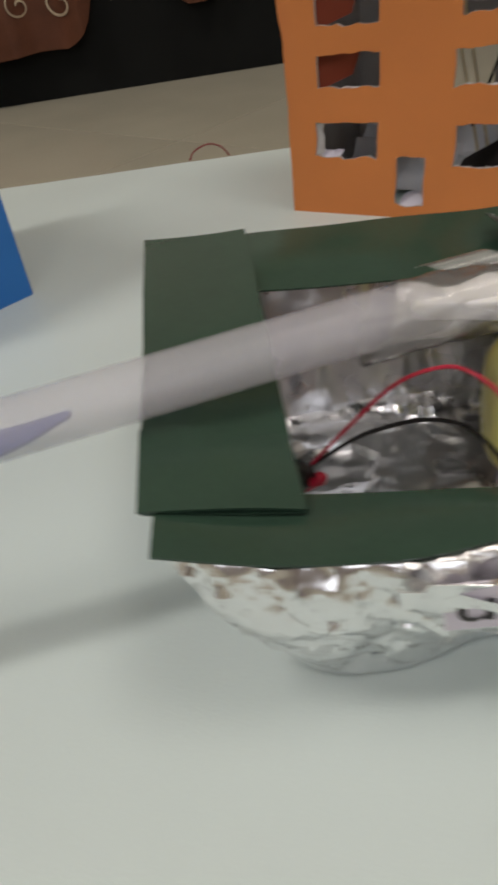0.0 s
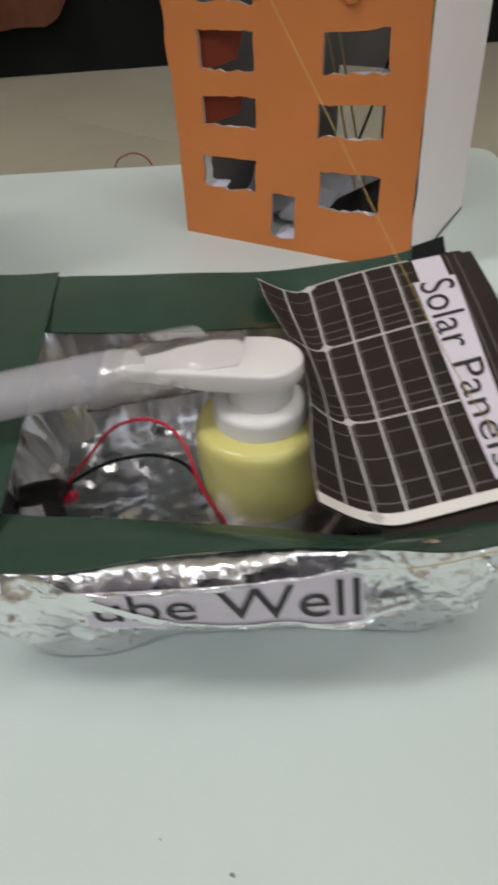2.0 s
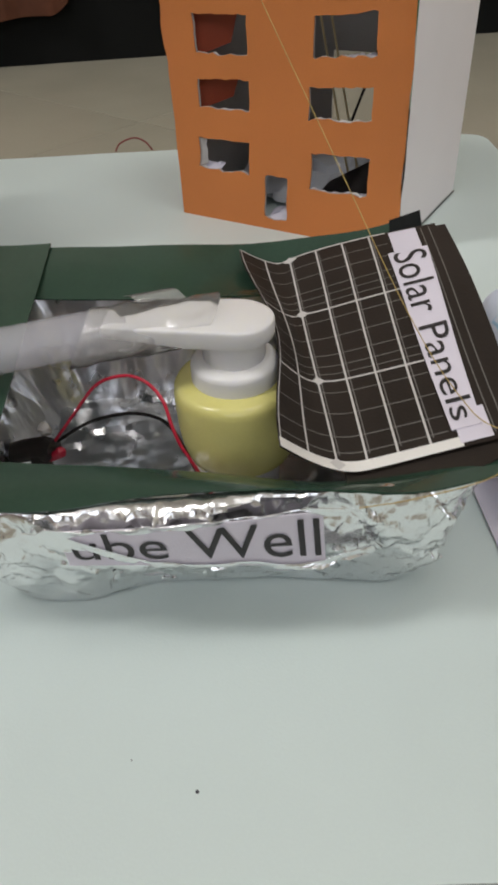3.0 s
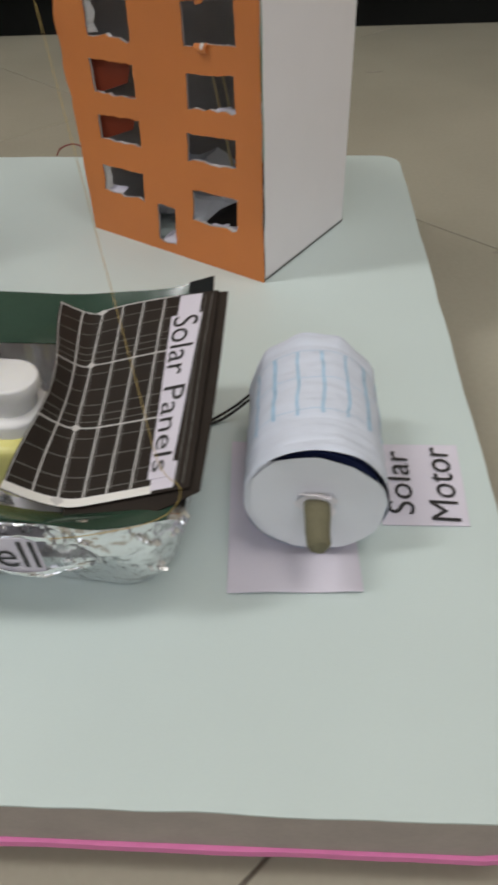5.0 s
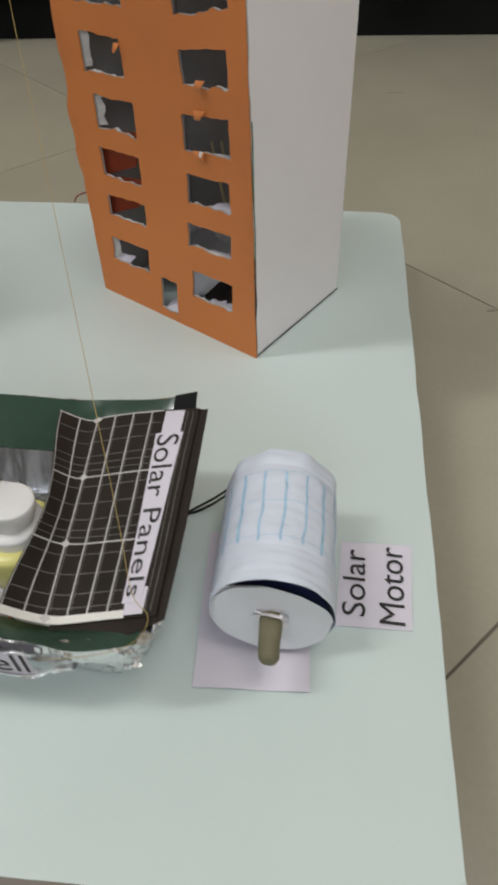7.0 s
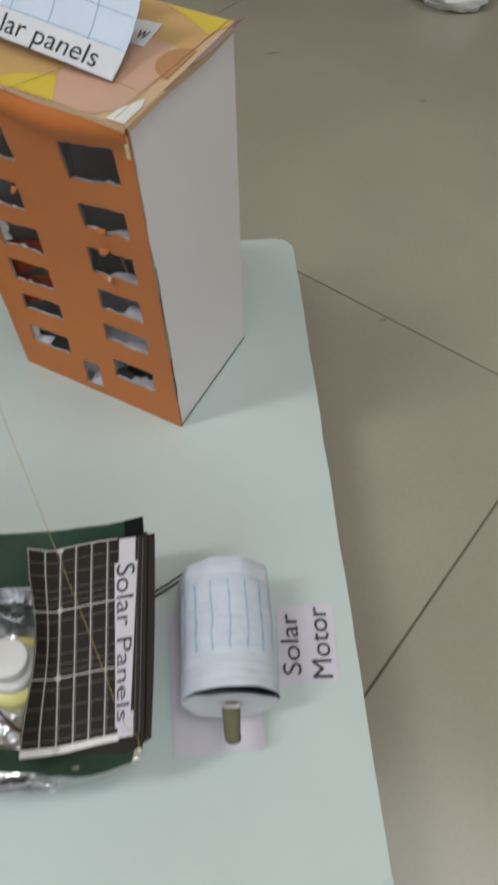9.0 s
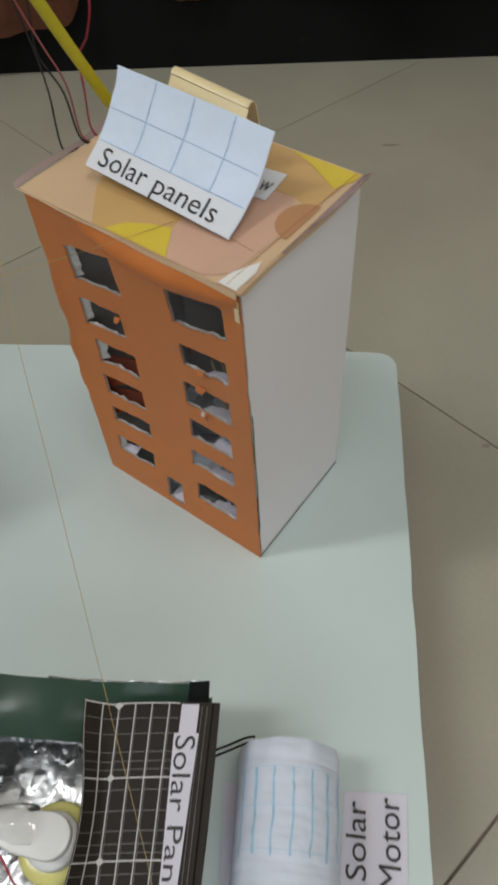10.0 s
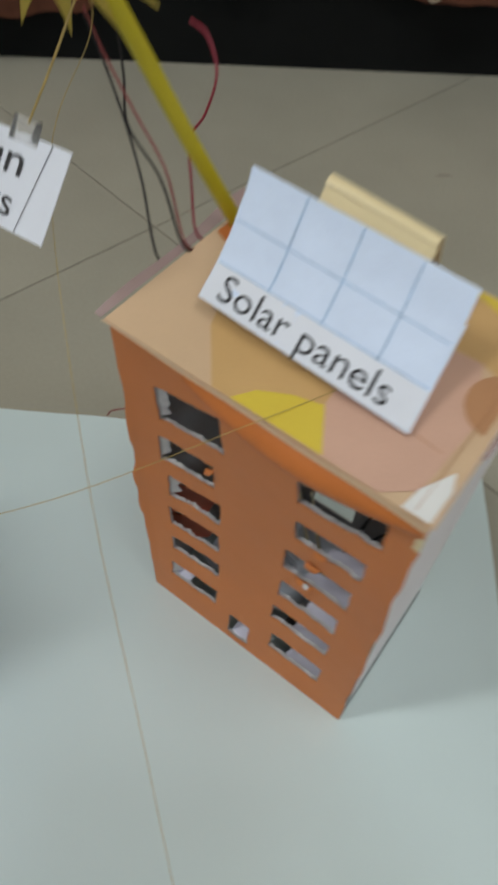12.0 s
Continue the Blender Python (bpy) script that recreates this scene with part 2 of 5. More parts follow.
def lathe(profile, m, seg=40, wob=None):
    bm = bmesh.new()
    rings = []
    for r, z in profile:
        rings.append([bm.verts.new(m @ Vector((r * math.cos(2 * math.pi * k / seg), r * math.sin(2 * math.pi * k / seg), z)) + (wob(k / seg, z) if wob else Vector())) for k in range(seg)])
    for a, b in zip(rings, rings[1:]):
        for k in range(seg):
            bm.faces.new((a[k], a[(k + 1) % seg], b[(k + 1) % seg], b[k]))
    bm.faces.new(rings[0][::-1]), bm.faces.new(rings[-1])
    return bm


def slab(outline, z0, z1, bevel=0.0):
    bm = bmesh.new()
    lo = [bm.verts.new((x, y, z0)) for x, y in outline]
    hi = [bm.verts.new((x, y, z1)) for x, y in outline]
    n = len(outline)
    bm.faces.new(lo[::-1]), bm.faces.new(hi)
    for i in range(n):
        bm.faces.new((lo[i], lo[(i + 1) % n], hi[(i + 1) % n], hi[i]))
    if bevel:
        bmesh.ops.bevel(bm, geom=[e for e in bm.edges], offset=bevel, segments=2, affect="EDGES")
    return bm


def plate(outline, m, thick):
    """A flat cut-out of an outline, laid by the pose m, with thickness below."""
    bm = bmesh.new()
    lo = [bm.verts.new(m @ Vector((x, y, -thick))) for x, y in outline]
    hi = [bm.verts.new(m @ Vector((x, y, 0))) for x, y in outline]
    n = len(outline)
    bm.faces.new(lo[::-1]), bm.faces.new(hi)
    for i in range(n):
        bm.faces.new((lo[i], lo[(i + 1) % n], hi[(i + 1) % n], hi[i]))
    return bm


def ribbon(fn, line, width, lift, sub=10):
    """A printed line along a path of (s, t) on the surface fn(s, t, lift)."""
    bm = bmesh.new()
    prev = None
    pts = []
    for (a, b), (c, d) in zip(line, line[1:]):
        pts += [(a + (c - a) * k / sub, b + (d - b) * k / sub) for k in range(sub)]
    pts.append(line[-1])
    for i, (s, t) in enumerate(pts):
        s0, t0 = pts[max(i - 1, 0)]
        s1, t1 = pts[min(i + 1, len(pts) - 1)]
        p = fn(s, t, lift)
        d = (fn(s1, t1, lift) - fn(s0, t0, lift)).normalized()
        k = (fn(s + 0.01, t, lift) - fn(s - 0.01, t, lift)).cross(fn(s, t + 0.01, lift) - fn(s, t - 0.01, lift)).normalized()
        side = d.cross(k) * width / 2
        pair = (bm.verts.new(p - side), bm.verts.new(p + side))
        if prev:
            bm.faces.new((prev[0], prev[1], pair[1], pair[0]))
        prev = pair
    return bm


def lettering(body, place, name, parent, material=INK, space=1.0):
    """Flat printed letters; place maps the unit box of the word (0..1 along, 0..1 up from baseline to cap height) into the world."""
    cu = bpy.data.curves.new(name, "FONT")
    cu.body, cu.resolution_u, cu.space_character, cu.fill_mode = body, 4, space, "FRONT"
    tmp = new(name, cu)
    dg = bpy.context.evaluated_depsgraph_get()
    me = bpy.data.meshes.new_from_object(tmp.evaluated_get(dg))
    bpy.data.objects.remove(tmp)
    bpy.data.curves.remove(cu)
    bm = bmesh.new()
    bm.from_mesh(me)
    bpy.data.meshes.remove(me)
    xs = [v.co.x for v in bm.verts]
    x0, x1 = min(xs), max(xs)
    cap = 0.70
    for v in bm.verts:
        v.co = place((v.co.x - x0) / (x1 - x0), v.co.y / cap)
    return part(name, bm, material, parent, smooth=False)


def wob(p, f, amp, seed=0.0):
    return noise.noise_vector(Vector(p) * f + Vector((seed, seed * 1.7, -seed))) * amp


def crease(p, f, seed=0.0):
    """Sharp-ridged noise, 0 in the hollows to 1 along the creases."""
    return 1 - min(1, 2.2 * abs(noise.noise(Vector(p) * f + Vector((seed, -seed, 2 * seed)))))


def facet_noise(p, f, seed=0.0):
    """Flat-sided crumple: distance to the nearest of scattered points, 0 to about 0.8."""
    return noise.voronoi(Vector(p) * f + Vector((seed, seed * 0.7, -seed)))[0][0]


def facet_tilt(p, f, seed=0.0):
    """Flat-sided crumple: every cell of the foil is a plane with a tilt of its own, in units of the cell."""
    w = Vector(p) * f + Vector((seed, seed * 0.7, -seed))
    q = noise.voronoi(w)[1][0]
    return (w - q).dot(noise.noise_vector(q * 3.7 + Vector((9, 2, 5))) * 2.0)


def lerp(a, b, t):
    return a + (b - a) * t


# ---- room ----
FLOOR = -0.056
R0, R1 = (-2.0, -2.0), (2.2, 2.6)
WX0, WX1, WZ0, WZ1 = -0.60, 1.80, 0.85, 2.25
floor = tagged(link("floor", slab([(R0[0], R0[1]), (R1[0], R0[1]), (R1[0], R1[1]), (R0[0], R1[1])], FLOOR - 0.06, FLOOR - 0.0012), GROUT, False), "beige glossy tiled floor with dark joints", "floor", kind="structure")
for nm, o in (("wall_north", [(R0[0] - .1, R1[1]), (R1[0] + .1, R1[1]), (R1[0] + .1, R1[1] + .1), (R0[0] - .1, R1[1] + .1)]),
              ("wall_south", [(R0[0] - .1, R0[1] - .1), (R1[0] + .1, R0[1] - .1), (R1[0] + .1, R0[1]), (R0[0] - .1, R0[1])]),
              ("wall_east", [(R1[0], R0[1]), (R1[0] + .1, R0[1]), (R1[0] + .1, R1[1]), (R1[0], R1[1])]),
              ("wall_west", [(R0[0] - .1, R0[1]), (R0[0], R0[1]), (R0[0], R1[1]), (R0[0] - .1, R1[1])])):
    if nm == "wall_south":
        bm = bmesh.new()
        for x0, x1, z0, z1 in ((R0[0] - .1, WX0, FLOOR, 2.66), (WX1, R1[0] + .1, FLOOR, 2.66), (WX0, WX1, FLOOR, WZ0), (WX0, WX1, WZ1, 2.66)):
            q = [bm.verts.new((x, y, z)) for z in (z0, z1) for x, y in ((x0, R0[1] - .1), (x1, R0[1] - .1), (x1, R0[1]), (x0, R0[1]))]
            for f in ((3, 2, 1, 0), (4, 5, 6, 7), (0, 1, 5, 4), (1, 2, 6, 5), (2, 3, 7, 6), (3, 0, 4, 7)):
                bm.faces.new([q[k] for k in f])
        tagged(link(nm, bm, DULLWALL, False), "plain dull rose painted room wall with an opening added for daylight", "wall", kind="structure")
        continue
    tagged(link(nm, slab(o, FLOOR, 2.66), WALL, False), "plain cream painted room wall", "wall", kind="structure")
tagged(link("ceiling", slab([(R0[0] - .1, R0[1] - .1), (R1[0] + .1, R0[1] - .1), (R1[0] + .1, R1[1] + .1), (R0[0] - .1, R1[1] + .1)], 2.66, 2.74), CEIL, False), "plain white ceiling", "ceiling", kind="structure")

# Unseen window, added so that the south fill has an opening.
window = thing("assumed_window", (0.6, -2.05, WZ0), "unseen white framed window added for the daylight fill", "window", kind="structure")
for x0, x1, z0, z1 in ((WX0, WX1, WZ0, WZ0 + 0.05), (WX0, WX1, WZ1 - 0.05, WZ1), (WX0, WX0 + 0.05, WZ0 + 0.05, WZ1 - 0.05), (WX1 - 0.05, WX1, WZ0 + 0.05, WZ1 - 0.05)):
    part("window_frame", slab([(x0, -2.09), (x1, -2.09), (x1, -2.035), (x0, -2.035)], z0, z1, 0.004), ROOFWHITE, window, smooth=False)
# Both housings are unseen, added to go with the two overhead lamps.
for nm, m, sx, sy, lab in (("tube_lamp", look((-1.15, -0.30, 2.53), (0.05, 0.30, 0.03)), 0.28, 1.26, "white ceiling tube lamp with a flat housing"), ("fill_housing", look((0.75, 0.10, 2.63), (0.30, 0.35, 0.03)), 1.04, 1.04, "square white ceiling lamp with a flat housing")):
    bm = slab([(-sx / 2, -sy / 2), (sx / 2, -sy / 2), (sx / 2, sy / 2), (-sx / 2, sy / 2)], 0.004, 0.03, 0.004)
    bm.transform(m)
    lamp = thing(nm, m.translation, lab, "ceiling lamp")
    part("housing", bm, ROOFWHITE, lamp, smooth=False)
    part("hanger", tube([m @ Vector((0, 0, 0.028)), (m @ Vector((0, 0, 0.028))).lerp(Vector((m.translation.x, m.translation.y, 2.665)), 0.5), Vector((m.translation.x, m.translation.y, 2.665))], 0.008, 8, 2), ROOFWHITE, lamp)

# bed along the back of the room, black plinth with a hanging patterned cover
BED = pose(0, 1.226, 0, 0, 0, 14.5)
bed = thing("bed", BED @ Vector((0, 0.1, FLOOR)), "bed with a dark plinth and brown scroll-patterned cover", "bed")
bm = slab([(-1.5, 0), (1.5, 0), (1.5, 0.9), (-1.5, 0.9)], FLOOR, 0.20)
bm.transform(BED)
part("plinth", bm, BLACKBASE, bed, "black plinth", False)


def drape(s, t):
    x = -1.45 + 2.9 * s
    gap = lambda c, w, h: h * math.exp(-((x - c) / w) ** 6)
    low = 0.042 - 0.034 * max(0, min(1, (-0.315 - x) / 0.05)) + 0.006 * max(0, min(1, (x + 0.2) / 0.4)) + gap(-0.262, 0.060, 0.062) + gap(-0.062, 0.070, 0.050) + gap(0.62, 0.09, 0.05) + 0.002 * math.sin(x * 43)
    z = lerp(low, 0.36, t)
    fold = (0.014 * math.sin(x * 24 + 2 * math.sin(x * 5)) + 0.007 * math.sin(x * 61) + 0.003 * math.sin(x * 133)) * (1 - 0.6 * t)
    tuck = gap(-0.262, 0.062, 0.030) + gap(-0.062, 0.072, 0.030)
    return BED @ Vector((x, -0.035 + fold * (1 - 20 * tuck) + tuck + 0.01 * t * (1 - 30 * tuck), z))


cover = part("bed_cover", sheet(lambda s, t: drape(s, t), 300, 14, 0.003), CLOTH, bed, "brown satin cover with cream scrolls")
rnd = random.Random(5)
for k in range(84):
    x0, z0 = -0.80 + 0.0185 * k + rnd.uniform(-0.008, 0.008), 0.058 + 0.042 * (k % 3) + rnd.uniform(0, 0.014)
    turn, size, hand = rnd.uniform(0, 6.3), rnd.uniform(0.014, 0.027), rnd.choice((-1, 1))
    pts = []
    for i in range(15):
        a, r = turn + hand * i * 0.50, size * (1 - i / 17)
        x, z = x0 + r * math.cos(a), z0 + r * math.sin(a)
        t = (z - drape((x + 1.45) / 2.9, 0).z) / (0.36 - drape((x + 1.45) / 2.9, 0).z)
        if t < 0.005:
            continue
        pts.append(drape((x + 1.45) / 2.9, t) + Vector((0.0003, -0.0022, 0)))
    if len(pts) > 3:
        part("scroll", tube(pts, lambda t: 0.0020 * (1 - 0.5 * abs(2 * t - 1)), 5, 2, 0.35, up=(0, 1, 0)), SWIRL, cover)
bm = slab([(-1.46, 0.0), (1.46, 0.0), (1.46, 0.9), (-1.46, 0.9)], 0.20, 0.36, 0.02)
bm.transform(BED)
part("mattress", bm, CLOTH, bed, "covered mattress")

# ---- display board ----
FL, FR, BR, BL = Vector((-0.40, -0.044)), Vector((0.2885, 0.0810)), Vector((0.2098, 0.5510)), Vector((-0.455, 0.4260))


def rounded(pts, r, k=6):
    out = []
    for i, p in enumerate(pts):
        r = ((0.003, 0.020, 0.020, 0.01) if len(pts) == 4 else (0.003, 0.0002, 0.0002, 0.020, 0.01))[i]
        a, b = (pts[i - 1] - p).normalized(), (pts[(i + 1) % len(pts)] - p).normalized()
        for j in range(k + 1):
            t = j / k
            out.append(tuple((p + a * r) * (1 - t) ** 2 + p * 2 * t * (1 - t) + (p + b * r) * t * t))
    return out


def ragged(pts, step, amp, f):
    out = []
    for i, p in enumerate(pts):
        p, q = Vector(p), Vector(pts[(i + 1) % len(pts)])
        n = max(1, int((q - p).length / step))
        for j in range(n):
            c = p.lerp(q, j / n)
            w = noise.noise_vector(Vector((c.x, c.y, 0)) * f) * min(1, max(0, (c - FR).length - 0.020) / 0.02)
            out.append((c.x + w.x * amp, c.y + w.y * amp))
    return out


board = thing("display_board", (-0.08, 0.26, FLOOR), "foam display board covered in mint chart paper over a pink sheet", "board")
grow = lambda d: [p + (p - Vector((-0.09, 0.26))).normalized() * d for p in (FL, FR, BR, BL)]
part("base_layer", slab(rounded(grow(-0.014), 0.01), FLOOR, -0.0349), FOAM, board, "greyish foam base", False)
part("pink_layer", slab(ragged(rounded(grow(0.0002), 0.01), 0.01, 0.001, 30), -0.0346, -0.0304), PINK, board, "pink sheet under the foam", False)
part("foam_core", slab(rounded(grow(-0.002), 0.012), -0.0302, -0.0012), FOAM, board, "greyish foam edge", False)
P1, P2 = FR.lerp(FL, 0.0225), FR.lerp(BR, 0.026)
part("chart_paper", slab(ragged(rounded([FL, P1, P2, BR, BL], 0.014), 0.008, 0.0009, 40), -0.001, 0.0), MINT, board, "mint green chart paper", False)

bend = lambda s, t: (P1.lerp(P2, s).lerp(FR + Vector((0.0002, -0.0004)), t * (0.50 + 0.22 * math.sin(math.pi * s)))).to_3d() + Vector((0, 0, -0.0040 * t ** 1.6))
part("bent_corner", sheet(bend, 8, 8, 0.0008), MINT, board, "bent down corner of the chart paper")

# ---- tray ----
def uv(u, v, z):
    """Place on the tray: u along it, v across it, z up; the rim leans outwards and rises a little along it."""
    return Vector((0.0260 + 1.0136 * u - 0.1791 * v - 0.0736 * z, 0.1045 + 0.1814 * u + 0.9955 * v + 0.0224 * z, z * (0.963 + 0.827 * u)))


tray = thing("foil_tray", uv(0.07, 0.045, 0), "foil-wrapped tray bordered with dark green tape", "tray")


def ring(a, u0, u1, v0, v1, r):
    """Point on a rounded rectangle, a in 0..1 round it from its front left corner."""
    w, h = u1 - u0, v1 - v0
    d = a * 2 * (w + h)
    if d < w:
        u, v = u0 + d, v0
    elif d < w + h:
        u, v = u1, v0 + d - w
    elif d < 2 * w + h:
        u, v = u1 - (d - w - h), v1
    else:
        u, v = u0, v1 - (d - 2 * w - h)
    cu, cv = min(max(u, u0 + r), u1 - r), min(max(v, v0 + r), v1 - r)
    e = Vector((u - cu, v - cv))
    if e.length > r:
        e = e.normalized() * r
    return cu + e.x, cv + e.y


def rim_z(v):
    return 0.0445 + 0.0115 * min(1, max(0, (v + 0.014) / 0.115))


TAPE_OUT = [(0.0010, -0.0068, 0.0500), (0.0200, -0.0098, 0.0468), (0.0416, -0.0098, 0.0440), (0.0655, -0.0074, 0.0440), (0.0890, -0.0104, 0.0466), (0.1060, -0.0129, 0.0464), (0.1200, -0.0143, 0.0462), (0.1390, -0.0105, 0.0462)]


def front_rim(u):
    """Reach and height of the foil just under the outer edge of the front tape."""
    for p, q in zip(TAPE_OUT, TAPE_OUT[1:]):
        if u < q[0] or q is TAPE_OUT[-1]:
            k = min(1, max(0, (u - p[0]) / (q[0] - p[0])))
            return lerp(p[1], q[1], k) + 0.0004, lerp(p[2], q[2], k) - 0.0009


def tray_wall(a, t):
    """Outer face up to the rim for t below 0.5, then down the inside to the floor of the tray."""
    lean = min(1, t / 0.45)
    back_dip = 0.0075 * max(0, math.sin(math.pi * min(1, max(0, (ring(a, 0, 0.1445, 0, 0.1, 0.01)[0] - 0.05) / 0.10))))
    if t <= 0.5:
        o = lean ** 0.8
        u, v = ring(a, lerp(0.013, 0.001, o), lerp(0.1310, 0.1435, o), lerp(0.0024, -0.0020, o), lerp(0.088, 0.102, o), lerp(0.017, 0.008, o))
        bow = max(0, math.sin(math.pi * min(1, max(0, u / 0.1445)))) ** 0.7
        if u < 0.07:
            bow = 0.62 + 0.38 * bow
        turn = lerp(0.80, 0.91, min(1, max(0, (u - 0.045) / 0.035)))
        neck = max(0, (lean - turn) / (1 - turn))
        if v < 0.02:
            v += lerp(-0.0016, 0.0034, min(1, max(0, (u - 0.040) / 0.016))) * min(1, max(0, (0.118 - u) / 0.03)) * max(0, 1 - lean * 2.2) * min(1, max(0, (0.014 - v) / 0.010))
            v -= (0.0185 * bow) * min(1, lean * 1.7) * (0.02 - v) / 0.035
            v = lerp(v, front_rim(u)[0], neck * min(1, max(0, (0.02 - v) / 0.02)))
        z = lerp(0.0006, lerp(front_rim(u)[1], rim_z(v) - 0.0030, min(1, max(0, v / 0.02))) - back_dip * (v > 0.08), min(1, lean * 1.07) if v < 0.02 else lean)
    else:
        k = (t - 0.5) / 0.5
        u, v = ring(a, lerp(0.006, 0.018, k), lerp(0.139, 0.129, k), lerp(-0.001, 0.008, k), lerp(0.097, 0.087, k), 0.012)
        z = lerp(rim_z(v) - ((0.0100 if u > 0.05 else 0.0055) if v < 0.02 else 0.0040) - back_dip * (v > 0.08), 0.0048, k)
    p = uv(u, v, z)
    n = Vector((p.x - 0.0885, p.y - 0.161, 0)).normalized()
    if t > 0.5:
        flat = (p.x, p.y, p.z * 0.12)
        return p + wob(flat, 150, 0.0006, 3) - n * (0.0013 * facet_noise(flat, 105, 4) + 0.0007 * facet_noise(flat, 260, 8)) + wob(p, 60, 0.0008, 6)
    end = 0.3 * max(0, 1 - max(0, u) / 0.045) + max(0, (u - 0.112) / 0.03)
    near = max(0, 1 - abs(t - 0.44) / 0.11)
    foot = min(1, t / 0.06)
    slant = (p.x + 0.45 * p.z, p.y + 0.2 * p.z, p.z * 0.55)
    body = 0.0034 * facet_tilt(slant, 62, 3) + 0.0010 * facet_tilt(slant, 150, 8) + 0.0012 * noise.noise(p * 55) - 0.0006
    fine = (0.0001 + 0.0006 * near + 0.0006 * min(1, end) * (1 - near)) * (facet_noise(slant, 240, 5) - 0.35) + (0.0001 + 0.0002 * near + 0.0005 * min(1, end) * (1 - near)) * (facet_noise(slant, 430, 2) - 0.35)
    lines = 0.0022 * max(0, min(1, (0.075 - u) / 0.03)) * crease((p.x + 0.9 * p.z, p.y, p.z * 0.5), 40, 4) ** 5 + 0.0007 * crease((p.x - 0.5 * p.z, p.y, p.z * 0.4), 70, 6) ** 6
    calm = 1 - 0.86 * min(1, max(0, (lean - 0.80) / 0.12)) * (v < 0.02)
    upper = max(0, 1 - abs(lean - 0.86) / 0.16) * (v < 0.02)
    pleat = 0.0017 * upper * facet_tilt((p.x, p.y * 0.6, p.z), 130, 11) + 0.0007 * upper * facet_tilt((p.x + 0.5 * p.z, p.y, p.z), 300, 4) + 0.0010 * upper * max(0, 1 - u / 0.075) * (facet_noise((p.x + 0.8 * p.z, p.y, p.z * 0.35), 330, 6) - 0.4)
    crumb = min(1, 0.25 + max(0, (u - 0.080) / 0.03)) * (0.0008 * facet_tilt(slant, 210, 13) + 0.0005 * (facet_noise((p.x - 0.6 * p.z, p.y, p.z * 0.6), 380, 9) - 0.4))
    w = (wob(p, 45, 0.0012, 3) * foot + n * foot * (body + fine - lines + crumb)) * calm + n * pleat * (1 - min(1, max(0, (lean - 0.92) / 0.06)))
    q = p + w
    q.z = max(q.z, 0.0004)
    return q


bm = bmesh.new()
NA, NT = 900, 84
rows = [[bm.verts.new(tray_wall(i / NA, min(j / NT, 1))) for i in range(NA)] for j in range(NT + 1)]
for a, b in zip(rows, rows[1:]):
    for k in range(NA):
        bm.faces.new((a[k], a[(k + 1) % NA], b[(k + 1) % NA], b[k]))
bm.faces.new(rows[0][::-1])
shell = part("foil_wall", bm, FOIL, tray, "crumpled aluminium foil")
shell.data.materials.append(INNERFOIL)
for f in shell.data.polygons:
    f.material_index = 1 if f.index >= NA * (NT // 2 + 2) else 0


def tray_floor(s, t):
    u, v = lerp(0.0135, 0.131, s), lerp(0.0035, 0.090, t)
    cu, cv = min(max(u, 0.031), 0.1135), min(max(v, 0.021), 0.0725)
    e = Vector((u - cu, v - cv))
    if e.length > 0.0175:
        e *= 0.0175 / e.length
    p = uv(cu + e.x, cv + e.y, 0.0052)
    f = noise.noise(p * 40) * 0.0012 + facet_tilt(p, 52, 2) * 0.0020 + facet_tilt(p, 130, 6) * 0.0007 + 0.0008
    return p + Vector((0, 0, f))


part("foil_floor", sheet(tray_floor, 90, 66, 0.0006), INNERFOIL, tray, "crumpled foil floor")


def strip(name, corners, du, dv, sag, label=""):
    """A strip of tape through four corners (u, v, z), with a slow curl."""
    a, b, c, d = (uv(*p) for p in corners)

    def f(s, t):
        p = a.lerp(b, s).lerp(d.lerp(c, s), t)
        return p + uv(du(s, t), dv(s, t), sag(s, t)) - uv(0, 0, 0) + wob(p, 40, 0.0005, 5)
    return part(name, sheet(f, 44, 10, 0.0005), GREEN, tray, label)


INNER = [(0.0010, 0.0080, 0.0495), (0.0220, 0.0088, 0.0445), (0.0450, 0.0056, 0.0432), (0.0655, 0.0036, 0.0422), (0.0850, 0.0008, 0.0408), (0.1050, -0.0020, 0.0395), (0.1220, 0.0015, 0.0400), (0.1420, 0.0050, 0.0425)]
OUTER, INNER = spline([uv(*p) for p in TAPE_OUT], 6), spline([uv(*p) for p in INNER], 6)


def front_strip(s, t):
    k = min(int(s * 42 + 0.5), 42)
    p = OUTER[k].lerp(INNER[k], t)
    return p + Vector((0, 0, 0.0007 * math.sin(math.pi * t))) + wob(p, 50, 0.0004, 5)


part("tape_strip", sheet(front_strip, 42, 8, 0.0005), GREEN, tray, "dark green tape along the front rim")
BACKLINE = spline([uv(*p) for p in ((0.0160, 0.1040, 0.0572), (0.0330, 0.1035, 0.0562), (0.0560, 0.1030, 0.0547), (0.0900, 0.1032, 0.0522), (0.1100, 0.1034, 0.0523), (0.1280, 0.1036, 0.0537), (0.1440, 0.1036, 0.0570))], 8)
INLINE = spline([uv(*p) for p in ((0.0200, 0.0755, 0.0530), (0.0330, 0.0756, 0.0512), (0.0500, 0.0757, 0.0494), (0.0750, 0.0756, 0.0482), (0.1000, 0.0755, 0.0470), (0.1250, 0.0754, 0.0478), (0.1430, 0.0752, 0.0510))], 8)


